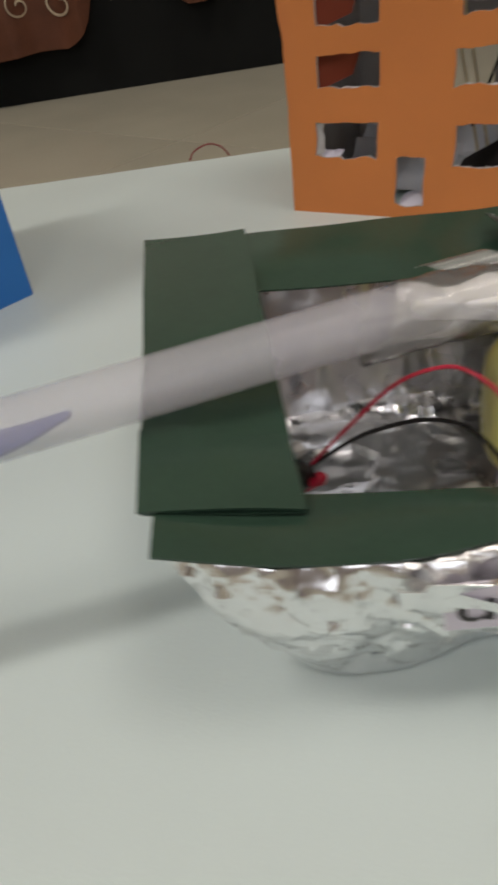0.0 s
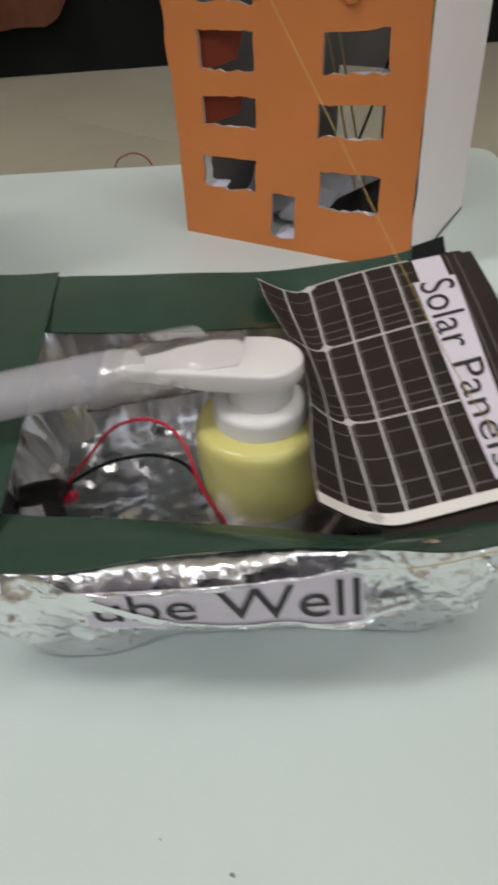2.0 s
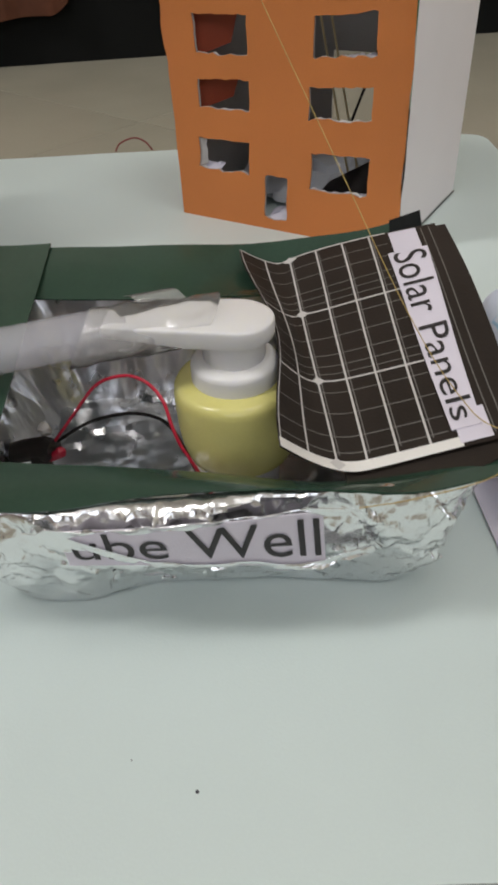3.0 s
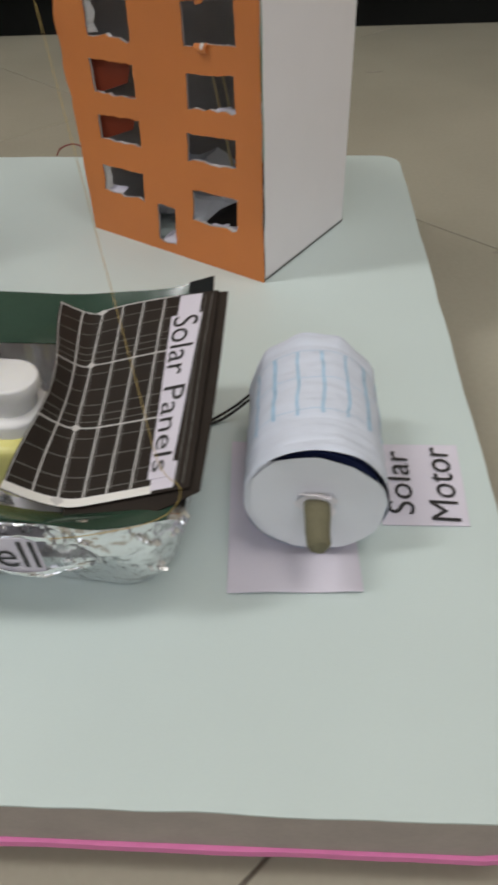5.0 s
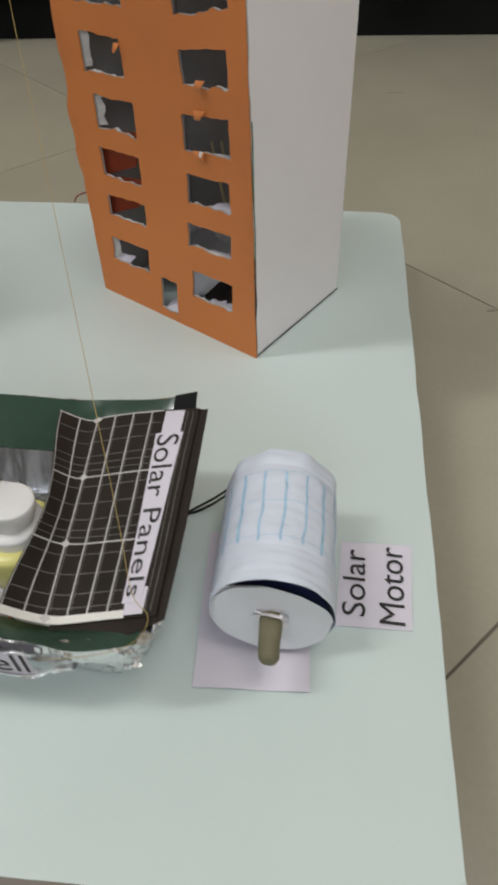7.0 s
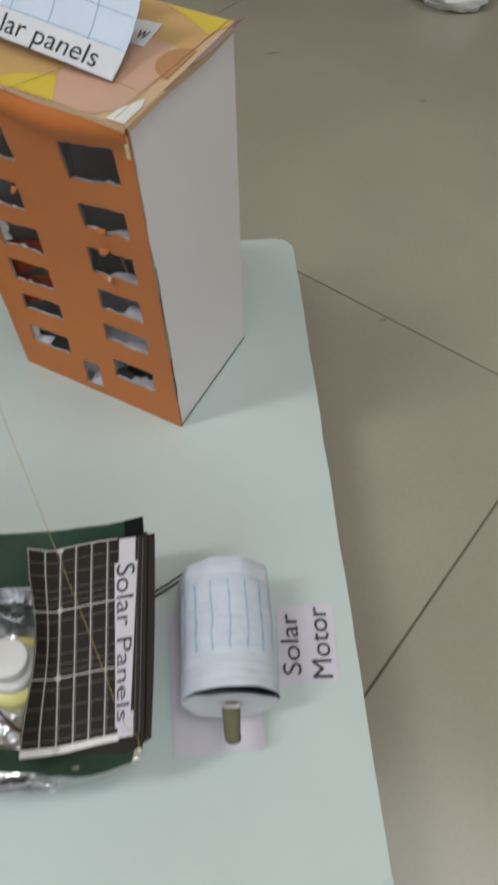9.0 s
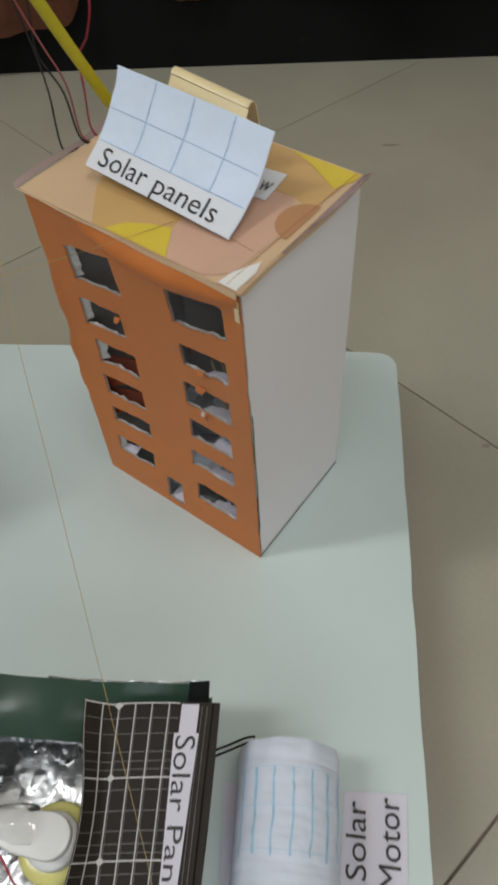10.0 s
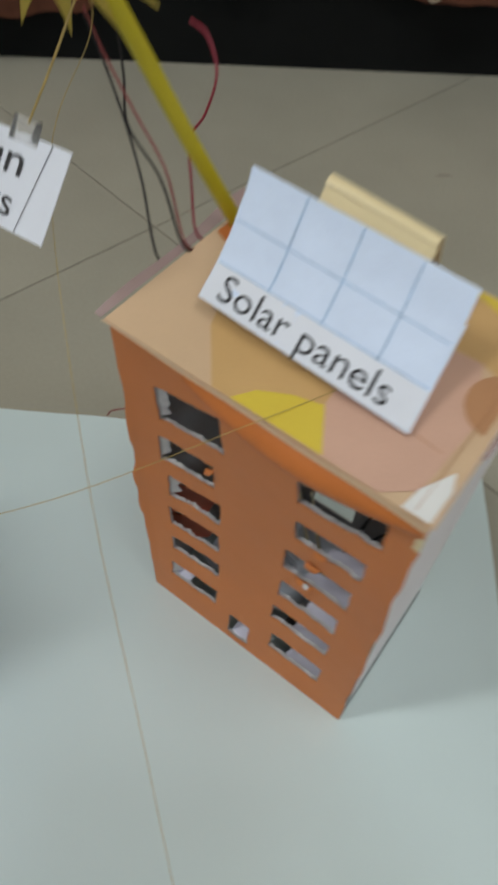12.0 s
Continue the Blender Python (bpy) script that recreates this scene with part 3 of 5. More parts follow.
def back_strip(s, t):
    k = min(max(int(s * 48), 0), 47)
    f = s * 48 - k
    p = INLINE[k].lerp(INLINE[k + 1], f).lerp(BACKLINE[k].lerp(BACKLINE[k + 1], f), t)
    return p + Vector((0, 0, lerp(0.0008, -0.0042, min(1, max(0, (s - 0.42) / 0.2))) * math.sin(math.pi * t))) + wob(p, 40, 0.0005, 5)


part("tape_strip", sheet(back_strip, 48, 10, 0.0005), GREEN, tray, "dark green tape along the back rim")
strip("tape_strip", ((-0.0008, 0.0024, 0.0505), (0.0260, 0.0019, 0.0457), (0.0233, 0.1045, 0.0580), (-0.0045, 0.1071, 0.0590)),
      lambda s, t: 0.0, lambda s, t: 0.0, lambda s, t: 0.0006 * math.sin(math.pi * t) - 0.0012 * s * (1 - s), "dark green tape across the end")
strip("tape_strip", ((0.130, 0.006, 0.0390), (0.1450, 0.006, 0.0430), (0.1455, 0.098, 0.0530), (0.130, 0.096, 0.0480)),
      lambda s, t: 0.0, lambda s, t: 0.0, lambda s, t: 0.0, "dark green tape across the end")

strip("tape_strip", ((-0.0012, 0.0020, 0.0514), (0.0263, 0.0015, 0.0466), (0.0254, 0.0203, 0.0490), (-0.0018, 0.0238, 0.0534)),
      lambda s, t: 0.0, lambda s, t: 0.0015 * math.sin(7 * s) * t, lambda s, t: 0.0004 * math.sin(math.pi * s) - 0.0006 * t * t, "overlapping piece of dark green tape")

part("corner_tape", sheet(lambda s, t: back_strip(0.90 + 0.105 * s, lerp(0.70, 1.01, t)) + Vector((0, 0, 0.0006)), 16, 6, 0.0005), BLACKGLOSS, tray, "black tape over the back corner")
part("foil_edge", tube([BACKLINE[18 + k] + uv(0, 0.0012 + 0.0006 * noise.noise(Vector((k * 0.7, 3, 0))), -0.0016 + 0.0006 * noise.noise(Vector((k * 0.9, 8, 0)))) - uv(0, 0, 0) for k in range(28)], lambda t: 0.0004 + 0.0005 * abs(noise.noise(Vector((t * 30, 1, 4)))), 6, 3), FOIL, tray, "foil glinting along the back rim", False)

# printed name on the front of the tray


def front_face(s, t, lift=0.0):
    """s along the strip; t from the base line of the words (0) to the top of the capitals (1)."""
    u = lerp(0.0440, 0.1010, s)
    z = lerp(0.0318, 0.0300, s) + t * lerp(0.0080, 0.0115, min(1, s * 1.15))
    v = lerp(-0.0130, -0.0143, min(1, s * 1.4)) - 0.0010 * t * math.sin(math.pi * s)
    return uv(u, v - lift, z)


# LILAC instead of white card puts the tilted strip's shade into its colour.
tag = part("name_strip", sheet(lambda s, t: front_face(s, -0.28 + 1.36 * t, 0.0), 32, 6, 0.0003), LILAC, tray, "white paper strip with black printed words")
lettering("ube Well", lambda x, y: front_face(0.035 + 0.95 * x, y, 0.0003), "lettering", tag)


def flap(s, t):
    """Foil turned up over the lower edge of the paper."""
    p = front_face(-0.12 + 1.32 * s, lerp(-0.66, 1.60 * max(0, 1 - s / 0.34) - 0.15 + 0.05 * math.sin(23 * s), t), 0.0006 + 0.0005 * math.sin(math.pi * min(1, 0.25 + t * 0.75)) - 0.030 * max(0, s - 0.84) - 0.020 * max(0, 0.08 - s))
    return p + wob(p, 190, 0.0003, 2) + Vector((0, 0.0065 * (1 - t) ** 2 - 0.0010 * facet_tilt(p, 110, 2) * math.sin(math.pi * t), 0))


part("foil_fold", sheet(flap, 60, 14, 0.0002), FOIL, tray, "fold of foil over the paper strip", False)


def over(s, t):
    """Foil hanging from the rim over the upper edge of the paper."""
    p = front_face(-0.12 + 1.20 * s, lerp(1.09 - 0.75 * max(0, 1 - s / 0.2) + 0.10 * math.sin(9 * s + 1) + 0.10 * noise.noise(Vector((s * 17, 2, 5))) + 0.05 * math.sin(31 * s), 1.32, t), 0.0007 + 0.0012 * t)
    return p + wob(p, 150, 0.0003, 7) - Vector((0, 0.0012 * facet_tilt(p, 120, 7) * (0.25 + 0.75 * t), 0))


part("foil_fold", sheet(over, 60, 10, 0.0002), FOIL, tray, "fold of foil over the paper strip", False)

# ---- solar panel print lying over the end of the tray ----
panel = thing("solar_panel_print", uv(0.115, 0.045, 0.045), "curled black paper print of a solar panel on the tray", "solar panel")


def panel_at(s, t, lift=0.0):
    """s from the bottle side to the outer edge, t from front to back."""
    x = lerp(0.1182 + 0.0435 * s + 0.0075 * s * s, 0.0920 + 0.0575 * s + 0.0045 * s * s, t)
    y = lerp(0.1155 + 0.0195 * s - 0.0040 * s * s, 0.2145 + 0.0125 * s - 0.0010 * s * s, t)
    x += 0.0055 * math.sin(math.pi * t) ** 2 * max(0, 1 - max(0, s) / 0.27)
    curl = math.sin(min(1, max(0, s) / 0.26) * math.pi / 2)
    zb = lerp(lerp(0.0560, 0.0497, curl), 0.0620, max(0, (s - 0.22) / 0.78) ** 0.75)
    soft = math.sin(min(1, max(0, s) / 0.40) * math.pi / 2)
    zf = lerp(lerp(0.0570, 0.0448, soft), 0.0525, max(0, (s - 0.34) / 0.66) ** 1.5)
    return Vector((x, y, lerp(zf, zb, t) + 0.0005 * math.sin(7 * t + 3 * s) + lift))


def under_at(s, t):
    k = t * 1.085 - 0.092
    p = panel_at(0.30 + (0.735 + 0.012 * math.sin(math.pi * max(0, k))) * s, max(0, k), -0.0009)
    if k < 0:
        p += uv(0, k * 0.098 * math.sin(math.pi * min(1, 0.18 + s * 0.75)), 0.010 * k * (1 - s)) - uv(0, 0, 0)
    return p + Vector((0.0009 * s, 0.0012, 0))


part("backing_sheet", sheet(under_at, 26, 26, 0.0004), CELL, panel, "black backing sheet")
face = part("printed_sheet", sheet(lambda s, t: panel_at(s, t), 40, 40, 0.0003), CELL, panel, "black print of solar cells")
COLS = (0.0, 0.13, 0.263, 0.402, 0.537, 0.672)
for k, s in enumerate(COLS):
    part("grid_line", ribbon(panel_at, [(s + 0.008, 0.015), (s + 0.008, 0.995)], 0.00055 if k else 0.0003, 0.00012, 30), LINEINK, face)
for t in (0.995, 0.665, 0.335):
    part("grid_line", ribbon(panel_at, [(0.0, t), (0.76, t)], 0.00065, 0.00014, 30), LINEINK, face)
for t in (0.925, 0.855, 0.775, 0.735, 0.70, 0.615, 0.53, 0.45, 0.40, 0.365, 0.285, 0.20, 0.115, 0.06):
    part("faint_line", ribbon(panel_at, [(0.01, t), (0.76, t)], 0.00035, 0.0001, 24), FAINTINK, face)
for t in (0.985, 0.665, 0.335, 0.02):
    bm = bmesh.new()
    g = [[bm.verts.new(panel_at(0.271 + 0.019 * (i + j - 6) / 3, t + 0.0098 * (i - j) / 3, 0.00026)) for j in range(7)] for i in range(7)]
    for i in range(6):
        for j in range(6):
            bm.faces.new((g[i][j], g[i + 1][j], g[i + 1][j + 1], g[i][j + 1]))
    part("diamond_mark", bm, LINEINK, face, smooth=False)


def patch(name, fn, s0, s1, t0, t1, lift, material, parent, label="", n=14):
    bm = bmesh.new()
    g = [[bm.verts.new(fn(lerp(s0, s1, i / n), lerp(t0, t1, j / n), lift)) for j in range(n + 1)] for i in range(n + 1)]
    for i in range(n):
        for j in range(n):
            bm.faces.new((g[i][j], g[i + 1][j], g[i + 1][j + 1], g[i][j + 1]))
    return part(name, bm, material, parent, label)


patch("white_border", panel_at, 0.0, 0.80, 0.0, 0.032, 0.0002, ROOFWHITE, face, n=24)
patch("white_corner", panel_at, 0.775, 0.905, 0.80, 0.990, 0.0002, LILAC, face)
patch("white_corner", panel_at, 0.79, 0.915, 0.01, 0.12, 0.00022, LILAC, face)
lab = part("name_strip", sheet(lambda s, t: panel_at(lerp(lerp(0.770, 0.888, s), lerp(0.742, 0.925, s), t), 0.055 + 0.800 * t, 0.0006), 8, 30, 0.00025), LILAC, panel, "white paper strip with black printed words")
lettering("Solar Panels", lambda x, y: panel_at(lerp(0.760, 0.785, x) + lerp(0.152, 0.094, x) * y, 0.842 - 0.762 * x, 0.0008), "lettering", lab)
for s in (0.925, 0.962):
    part("edge_line", ribbon(panel_at, [(s, 0.02), (s + 0.003, 0.98)], 0.0003, 0.0002, 30), FAINTINK, face)
for s in COLS[2:]:
    part("faint_line", ribbon(panel_at, [(s + 0.026, 0.05), (s + 0.020, 0.97)], 0.0003, 0.00011, 30), FAINTINK, face)

# ---- pump bottle in the tray ----
BX = Vector((0.1008, 0.1552, 0.0060))
bottle = thing("pump_bottle", BX, "small pale yellow pump bottle with white pump head", "bottle")
up = Matrix.Translation(BX)
part("bottle_body", lathe([(0.001, 0.0148), (0.0108, 0.0148), (0.0130, 0.0154), (0.0149, 0.0172), (0.0161, 0.0205), (0.0168, 0.0265), (0.0171, 0.0340), (0.0170, 0.0378), (0.0168, 0.0394), (0.0162, 0.0405), (0.0150, 0.0412), (0.0120, 0.0417), (0.008, 0.0420), (0.001, 0.0420)], up, 56), YELLOWBOTTLE, bottle, "pale yellow translucent bottle body")
part("bottle_base", lathe([(0.001, 0), (0.0102, 0), (0.0110, 0.0010), (0.0114, 0.0149), (0.001, 0.0149)], up, 40), WHITEPLASTIC, bottle, "whitish base of the bottle")
part("collar", lathe([(0.001, 0.0414), (0.0115, 0.0414), (0.0118, 0.0417), (0.0118, 0.0456), (0.0116, 0.0464), (0.0111, 0.0469), (0.0098, 0.0477), (0.0090, 0.0478), (0.001, 0.0478)], up, 48), WHITEPLASTIC, bottle, "white screw collar")
part("pump_stem", lathe([(0.001, 0.0480), (0.0079, 0.0477), (0.0082, 0.0481), (0.0083, 0.0530), (0.0084, 0.0540), (0.001, 0.0552)], up, 40), WHITEPLASTIC, bottle)
head = []
for k in range(25):
    a = -math.pi / 2 + math.pi * k / 24
    head.append((0.0095 * math.cos(a) + 0.0005, 0.0092 * math.sin(a)))
head += [(-0.012, 0.0086), (-0.026, 0.0056), (-0.034, 0.0048), (-0.034, -0.0048), (-0.026, -0.0056), (-0.012, -0.0086)]
bm = bmesh.new()
HM = up @ Matrix.Rotation(radians(5), 4, "Z") @ Matrix.Rotation(radians(1.5), 4, "Y") @ Matrix.Translation((-0.0006, 0, -0.0003))
levels = [(0.90, 0.0545), (0.985, 0.0547), (1.0, 0.0552), (1.0, 0.0586), (0.99, 0.0592), (0.965, 0.0595), (0.90, 0.0597)]
hr = [[bm.verts.new(HM @ Vector((x * f - (1 - f) * 0.010, y * f, z - (0.0015 if x < -0.02 and z > 0.057 else 0)))) for x, y in head] for f, z in levels]
for a, b in zip(hr, hr[1:]):
    for k in range(len(head)):
        bm.faces.new((a[k], a[(k + 1) % len(head)], b[(k + 1) % len(head)], b[k]))
bm.faces.new(hr[0][::-1]), bm.faces.new(hr[-1])
part("pump_head", bm, WHITEPLASTIC, bottle, "white pump head with a long spout")

# ---- wide straw taped to the spout ----
straw = thing("drinking_straw", uv(0.02, 0.033, 0.058), "wide frosted plastic straw taped to the pump spout", "straw")
SLINE = [(-0.105, 0.0045, 0.0590), (-0.05, 0.0165, 0.0592), (-0.005, 0.0265, 0.0594), (0.022, 0.0324, 0.0596), (0.045, 0.0368, 0.0600), (0.058, 0.0385, 0.0604)]


def pipe(line, r0, r1, seg=28, sub=10, squash=None):
    pts = spline([uv(*p) for p in line], sub)
    bm = bmesh.new()
    rings = []
    for r in (r0, r1):
        rr = []
        for i, p in enumerate(pts):
            d = (pts[min(i + 1, len(pts) - 1)] - pts[max(i - 1, 0)]).normalized()
            w = Vector((0, 0, 1))
            w = (w - d * w.dot(d)).normalized()
            side = d.cross(w)
            q = squash(i / (len(pts) - 1)) if squash else (1, 1)
            rr.append([bm.verts.new(p + side * r * q[0] * math.cos(2 * math.pi * k / seg) + w * r * q[1] * math.sin(2 * math.pi * k / seg)) for k in range(seg)])
        rings.append(rr)
        for a, b in zip(rr, rr[1:]):
            for k in range(seg):
                bm.faces.new((a[k], a[(k + 1) % seg], b[(k + 1) % seg], b[k]))
    for e in (0, -1):
        for k in range(seg):
            bm.faces.new((rings[0][e][k], rings[0][e][(k + 1) % seg], rings[1][e][(k + 1) % seg], rings[1][e][k]))
    return bm


part("straw_tube", pipe(SLINE, 0.0060, 0.0056, squash=lambda t: (1 + 0.08 * t, 0.97 - 0.12 * max(0, t - 0.8) * 5)), STRAW, straw, "frosted translucent plastic tube")
part("ribbon_inside", tube([uv(-0.10, 0.0050, 0.0580), uv(-0.06, 0.0135, 0.0575), uv(-0.028, 0.0205, 0.0570), uv(-0.013, 0.0240, 0.0590)], lambda t: 0.0044 * (1 - 0.75 * max(0, t - 0.6) / 0.4), 10, 8, 0.5), BLUELIQUID, straw, "blue ribbon inside the straw")


def wrap(s, t):
    a = -0.6 + 2 * math.pi * t * 1.02
    k = s
    r = lerp(0.0071, 0.0076, k) + 0.0004 * math.sin(5 * a + 9 * s) + 0.0004 * t
    flat = lerp(1.0, 0.62, k)
    p = uv(lerp(0.0455, 0.078, k) + 0.004 * math.sin(a), lerp(0.0368, 0.0375, k) + r * 1.05 * math.cos(a), lerp(0.0591, 0.0612, k) + r * flat * math.sin(a))
    return p + wob(p, 100, 0.0006, 4) + Vector((0, 0, 1)) * 0.0012 * (facet_noise(p, 170, 3) - 0.4)


part("clear_tape", sheet(wrap, 30, 40, 0.0001), TAPE, straw, "crinkled clear adhesive tape")
part("tape_end", sheet(lambda s, t: uv(0.062 + 0.012 * s - 0.006 * t, 0.0425 + 0.006 * t, 0.0622 + 0.0026 * math.sin(2.4 * t) + 0.001 * s), 8, 8, 0.0001), TAPE, straw, "loose end of clear tape")

# ---- wires in the tray ----
alone("red_wire", tube([uv(0.0285, 0.0393, 0.0245), uv(0.0380, 0.0360, 0.0365), uv(0.0475, 0.0318, 0.0480), uv(0.0560, 0.0289, 0.0520), uv(0.0614, 0.0279, 0.0500), uv(0.0653, 0.0236, 0.0470), uv(0.0668, 0.0201, 0.0420), uv(0.0682, 0.0185, 0.0370), uv(0.0713, 0.0169, 0.0300), uv(0.0750, 0.0160, 0.0190), uv(0.078, 0.0155, 0.0085)], 0.00046, 8, 8), REDWIRE, "thin red insulated wire looping beside the bottle", "wire")
alone("black_wire", tube([uv(0.0290, 0.0400, 0.0240), uv(0.0400, 0.0395, 0.0305), uv(0.0500, 0.0382, 0.0335), uv(0.0562, 0.0368, 0.0340), uv(0.0613, 0.0350, 0.0330), uv(0.0646, 0.0321, 0.0310), uv(0.0668, 0.0285, 0.0285), uv(0.0699, 0.0230, 0.0245), uv(0.0735, 0.0185, 0.0165), uv(0.077, 0.0170, 0.0085)], 0.00052, 8, 8), BLACKWIRE, "thin black insulated wire beside the bottle", "wire")
plug = thing("taped_wire_joint", uv(0.026, 0.035, 0.01), "wire joint bundled in black tape with a red end", "wire joint")
bm = lathe([(0.001, -0.009), (0.0032, -0.0085), (0.0042, -0.004), (0.0038, 0.002), (0.0030, 0.005), (0.001, 0.0055)], Matrix.Translation(uv(0.0235, 0.0388, 0.0222)) @ Matrix.Rotation(radians(80), 4, "Y"), 14, lambda a, z: wob((a, z * 160, 1), 3, 0.0019))
part("tape_wrap", bm, BLACKTAPE, plug, "black tape bundle")
# Small pale grey blob above the black bundle.
bm = lathe([(0.0005, -0.0025), (0.0016, -0.0018), (0.0020, 0.0002), (0.0016, 0.0020), (0.0005, 0.0026)], Matrix.Translation(uv(0.0260, 0.0412, 0.0275)) @ Matrix.Rotation(radians(20), 4, "X"), 12, lambda a, z: wob((a, z * 90, 7), 3, 0.0007))
part("pale_blob", bm, TORN, plug, "small pale grey blob above the tape bundle")
bm = lathe([(0.0005, -0.0035), (0.0016, -0.003), (0.0017, 0.002), (0.0005, 0.0032)], Matrix.Translation(uv(0.0288, 0.0372, 0.0215)) @ Matrix.Rotation(radians(60), 4, "Y"), 12)
part("red_end", bm, REDWIRE, plug, "red wire end")
bm = lathe([(0.0005, -0.022), (0.003, -0.021), (0.003, 0.0), (0.0005, 0.001)], Matrix.Translation(uv(0.0230, 0.0388, 0.0212)), 10)
part("tape_tail", bm, BLACKTAPE, plug)

# ---- motor ----
AXF, AXB = Vector((0.2040, 0.1570, 0.0254)), Vector((0.1925, 0.2230, 0.0250))
motor = thing("paper_motor", ((AXF + AXB) / 2).xy.to_3d(), "model motor rolled from white blue-lined paper with a stub shaft", "motor")
axis = (AXB - AXF).normalized()
MX = Matrix.Translation(AXF) @ axis.to_track_quat("Z", "Y").to_matrix().to_4x4()
LEN = (AXB - AXF).length


def roll(a, t, lift=0.0):
    """Point on the paper roll; a 0..1 round, t 0..1 along from the front."""
    ang = 2 * math.pi * a
    facet = 1 + 0.010 * math.cos(7 * ang) * t + 0.022 * math.cos(9 * ang + 0.6) * max(0, (t - 0.78) / 0.22)
    ridge = sum(0.00035 * math.exp(-((t - c + 0.01 * math.sin(ang * 2 + c * 40)) / 0.012) ** 2) for c in (0.07, 0.13, 0.19, 0.25, 0.86))
    r = (0.0247 - 0.0012 * max(0, (t - 0.93) / 0.07)) * facet - ridge + lift
    p = MX @ Vector((r * math.cos(ang), r * math.sin(ang), t * LEN))
    return p + wob((math.cos(ang), math.sin(ang), t * 4), 2.2, 0.0006, 8) + wob((math.cos(ang) * 0.5, math.sin(ang) * 0.5, t * 9), 4.0, 0.0003, 3)


def closed(fn, n, m, cap0=True, cap1=True):
    bm = bmesh.new()
    g = [[bm.verts.new(fn(i / n, j / m)) for i in range(n)] for j in range(m + 1)]
    for a, b in zip(g, g[1:]):
        for k in range(n):
            bm.faces.new((a[k], a[(k + 1) % n], b[(k + 1) % n], b[k]))
    if cap0:
        bm.faces.new(g[0][::-1])
    if cap1:
        bm.faces.new(g[-1])
    return bm


ROLL = mat("rolled_paper", (0.69, 0.735, 0.84), 0.6, var=0.05, scale=50, bump=0.2, bscale=1200, ripple=0.5, rscale=55)
part("paper_roll", closed(roll, 90, 60, cap0=False), ROLL, motor, "white paper roll with blue pen lines")
part("inner_tube", closed(lambda a, t: MX @ Vector((0.0223 * math.cos(2 * math.pi * a), 0.0223 * math.sin(2 * math.pi * a), 0.001 + 0.05 * t)), 40, 2), NAVY, motor, "dark navy tube inside the roll")
UPA = None
for k in range(64):
    if UPA is None or roll(k / 64, 0.5).z > roll(UPA, 0.5).z:
        UPA = k / 64
for k in range(-3, 4):
    c = UPA + k * 0.058 + 0.012
    part("pen_line", ribbon(lambda s, t, l: roll(s, t, l), [(c, 0.27 + 0.02 * math.sin(3 * k)), (c + 0.004, 0.50), (c + 0.001, 0.80)], 0.0010 + 0.0005 * (k in (-2, 2)), 0.00025, 10), BLUEINK, motor)
for t in (0.30, 0.56, 0.80):
    part("pen_line", ribbon(lambda s, tt, l: roll(s, tt, l), [(UPA - 0.24, t), (UPA + 0.24, t + 0.01)], 0.00020, 0.00022, 40), BLUEINK, motor)


CORNER = min((UPA + 0.36, UPA - 0.36), key=lambda a: -roll(a, 0).x)
CRES = max((UPA + 0.085, UPA - 0.085), key=lambda a: roll(a, 0).x)


DISC = Vector((0.0010, 0.0, 0.0036))


def disc(a, t):
    ang = 2 * math.pi * a
    seg = 2 * math.pi / 11
    r = t * (0.0237 * (0.5 + 0.5 * math.cos(seg / 2) / math.cos((ang + 0.2) % seg - seg / 2)) + 0.0003 * math.sin(3 * ang + 0.6) + 0.0022 * max(0, math.cos(ang - 2 * math.pi * CORNER)) ** 12)
    side = math.cos(ang - 2 * math.pi * CRES)
    r *= 0.985 - 0.17 * max(0, side) ** 3
    return DISC + MX @ Vector((r * math.cos(ang), r * math.sin(ang), -0.0020 - 0.0012 * t * t + 0.0022 * t ** 3 * max(0, math.sin(ang * 2 + 1))))


part("end_disc", closed(disc, 110, 8, cap0=False, cap1=False), PAPER, motor, "white paper end disc")
part("end_disc_back", closed(lambda a, t: disc(a, t) + axis * 0.0016 + Vector((-0.0024, 0, -0.0022)), 110, 3, cap0=False, cap1=False), PAPER, motor, "white paper end disc")
SH = Matrix.Translation(Vector((0.2044, 0.1558, 0.0284))) @ Vector((0.0035, -0.0185, -0.0020)).to_track_quat("Z", "Y").to_matrix().to_4x4()
part("shaft", lathe([(0.0005, -0.002), (0.0040, -0.002), (0.0042, 0.004), (0.0041, 0.008), (0.0042, 0.013), (0.0040, 0.0172), (0.0031, 0.0186), (0.0005, 0.0192)], SH, 26, lambda a, z: wob((a, z * 120, 3), 2.5, 0.0006) + wob((a * 3, z * 600, 5), 2.0, 0.0002)), CLAY, motor, "olive grey clay shaft stub")
part("torn_collar", closed(lambda a, t: SH @ Vector(((0.0036 + 0.0040 * t * (0.35 + 0.65 * abs(math.sin(5 * math.pi * a)))) * math.cos(2 * math.pi * a), (0.0036 + 0.0036 * t) * math.sin(2 * math.pi * a), 0.0024 + 0.0008 * math.sin(9 * a))), 28, 2, False, False), WHITECARD, motor, "torn paper round the shaft")


def torn_flap(s, t):
    """Paper torn up where the shaft comes through the disc."""
    x, z = lerp(-0.0058, 0.0048, s), 0.0026 + 0.0036 * t * (1 - abs(2 * s - 0.8) ** 2 * 0.55) + 0.0012 * s
    return Vector((0.2044 + x, 0.1560 - 0.0022 * t - 0.0018 - 0.0010 * math.sin(math.pi * s), 0.0284 + z + 0.0003 * math.sin(14 * s)))


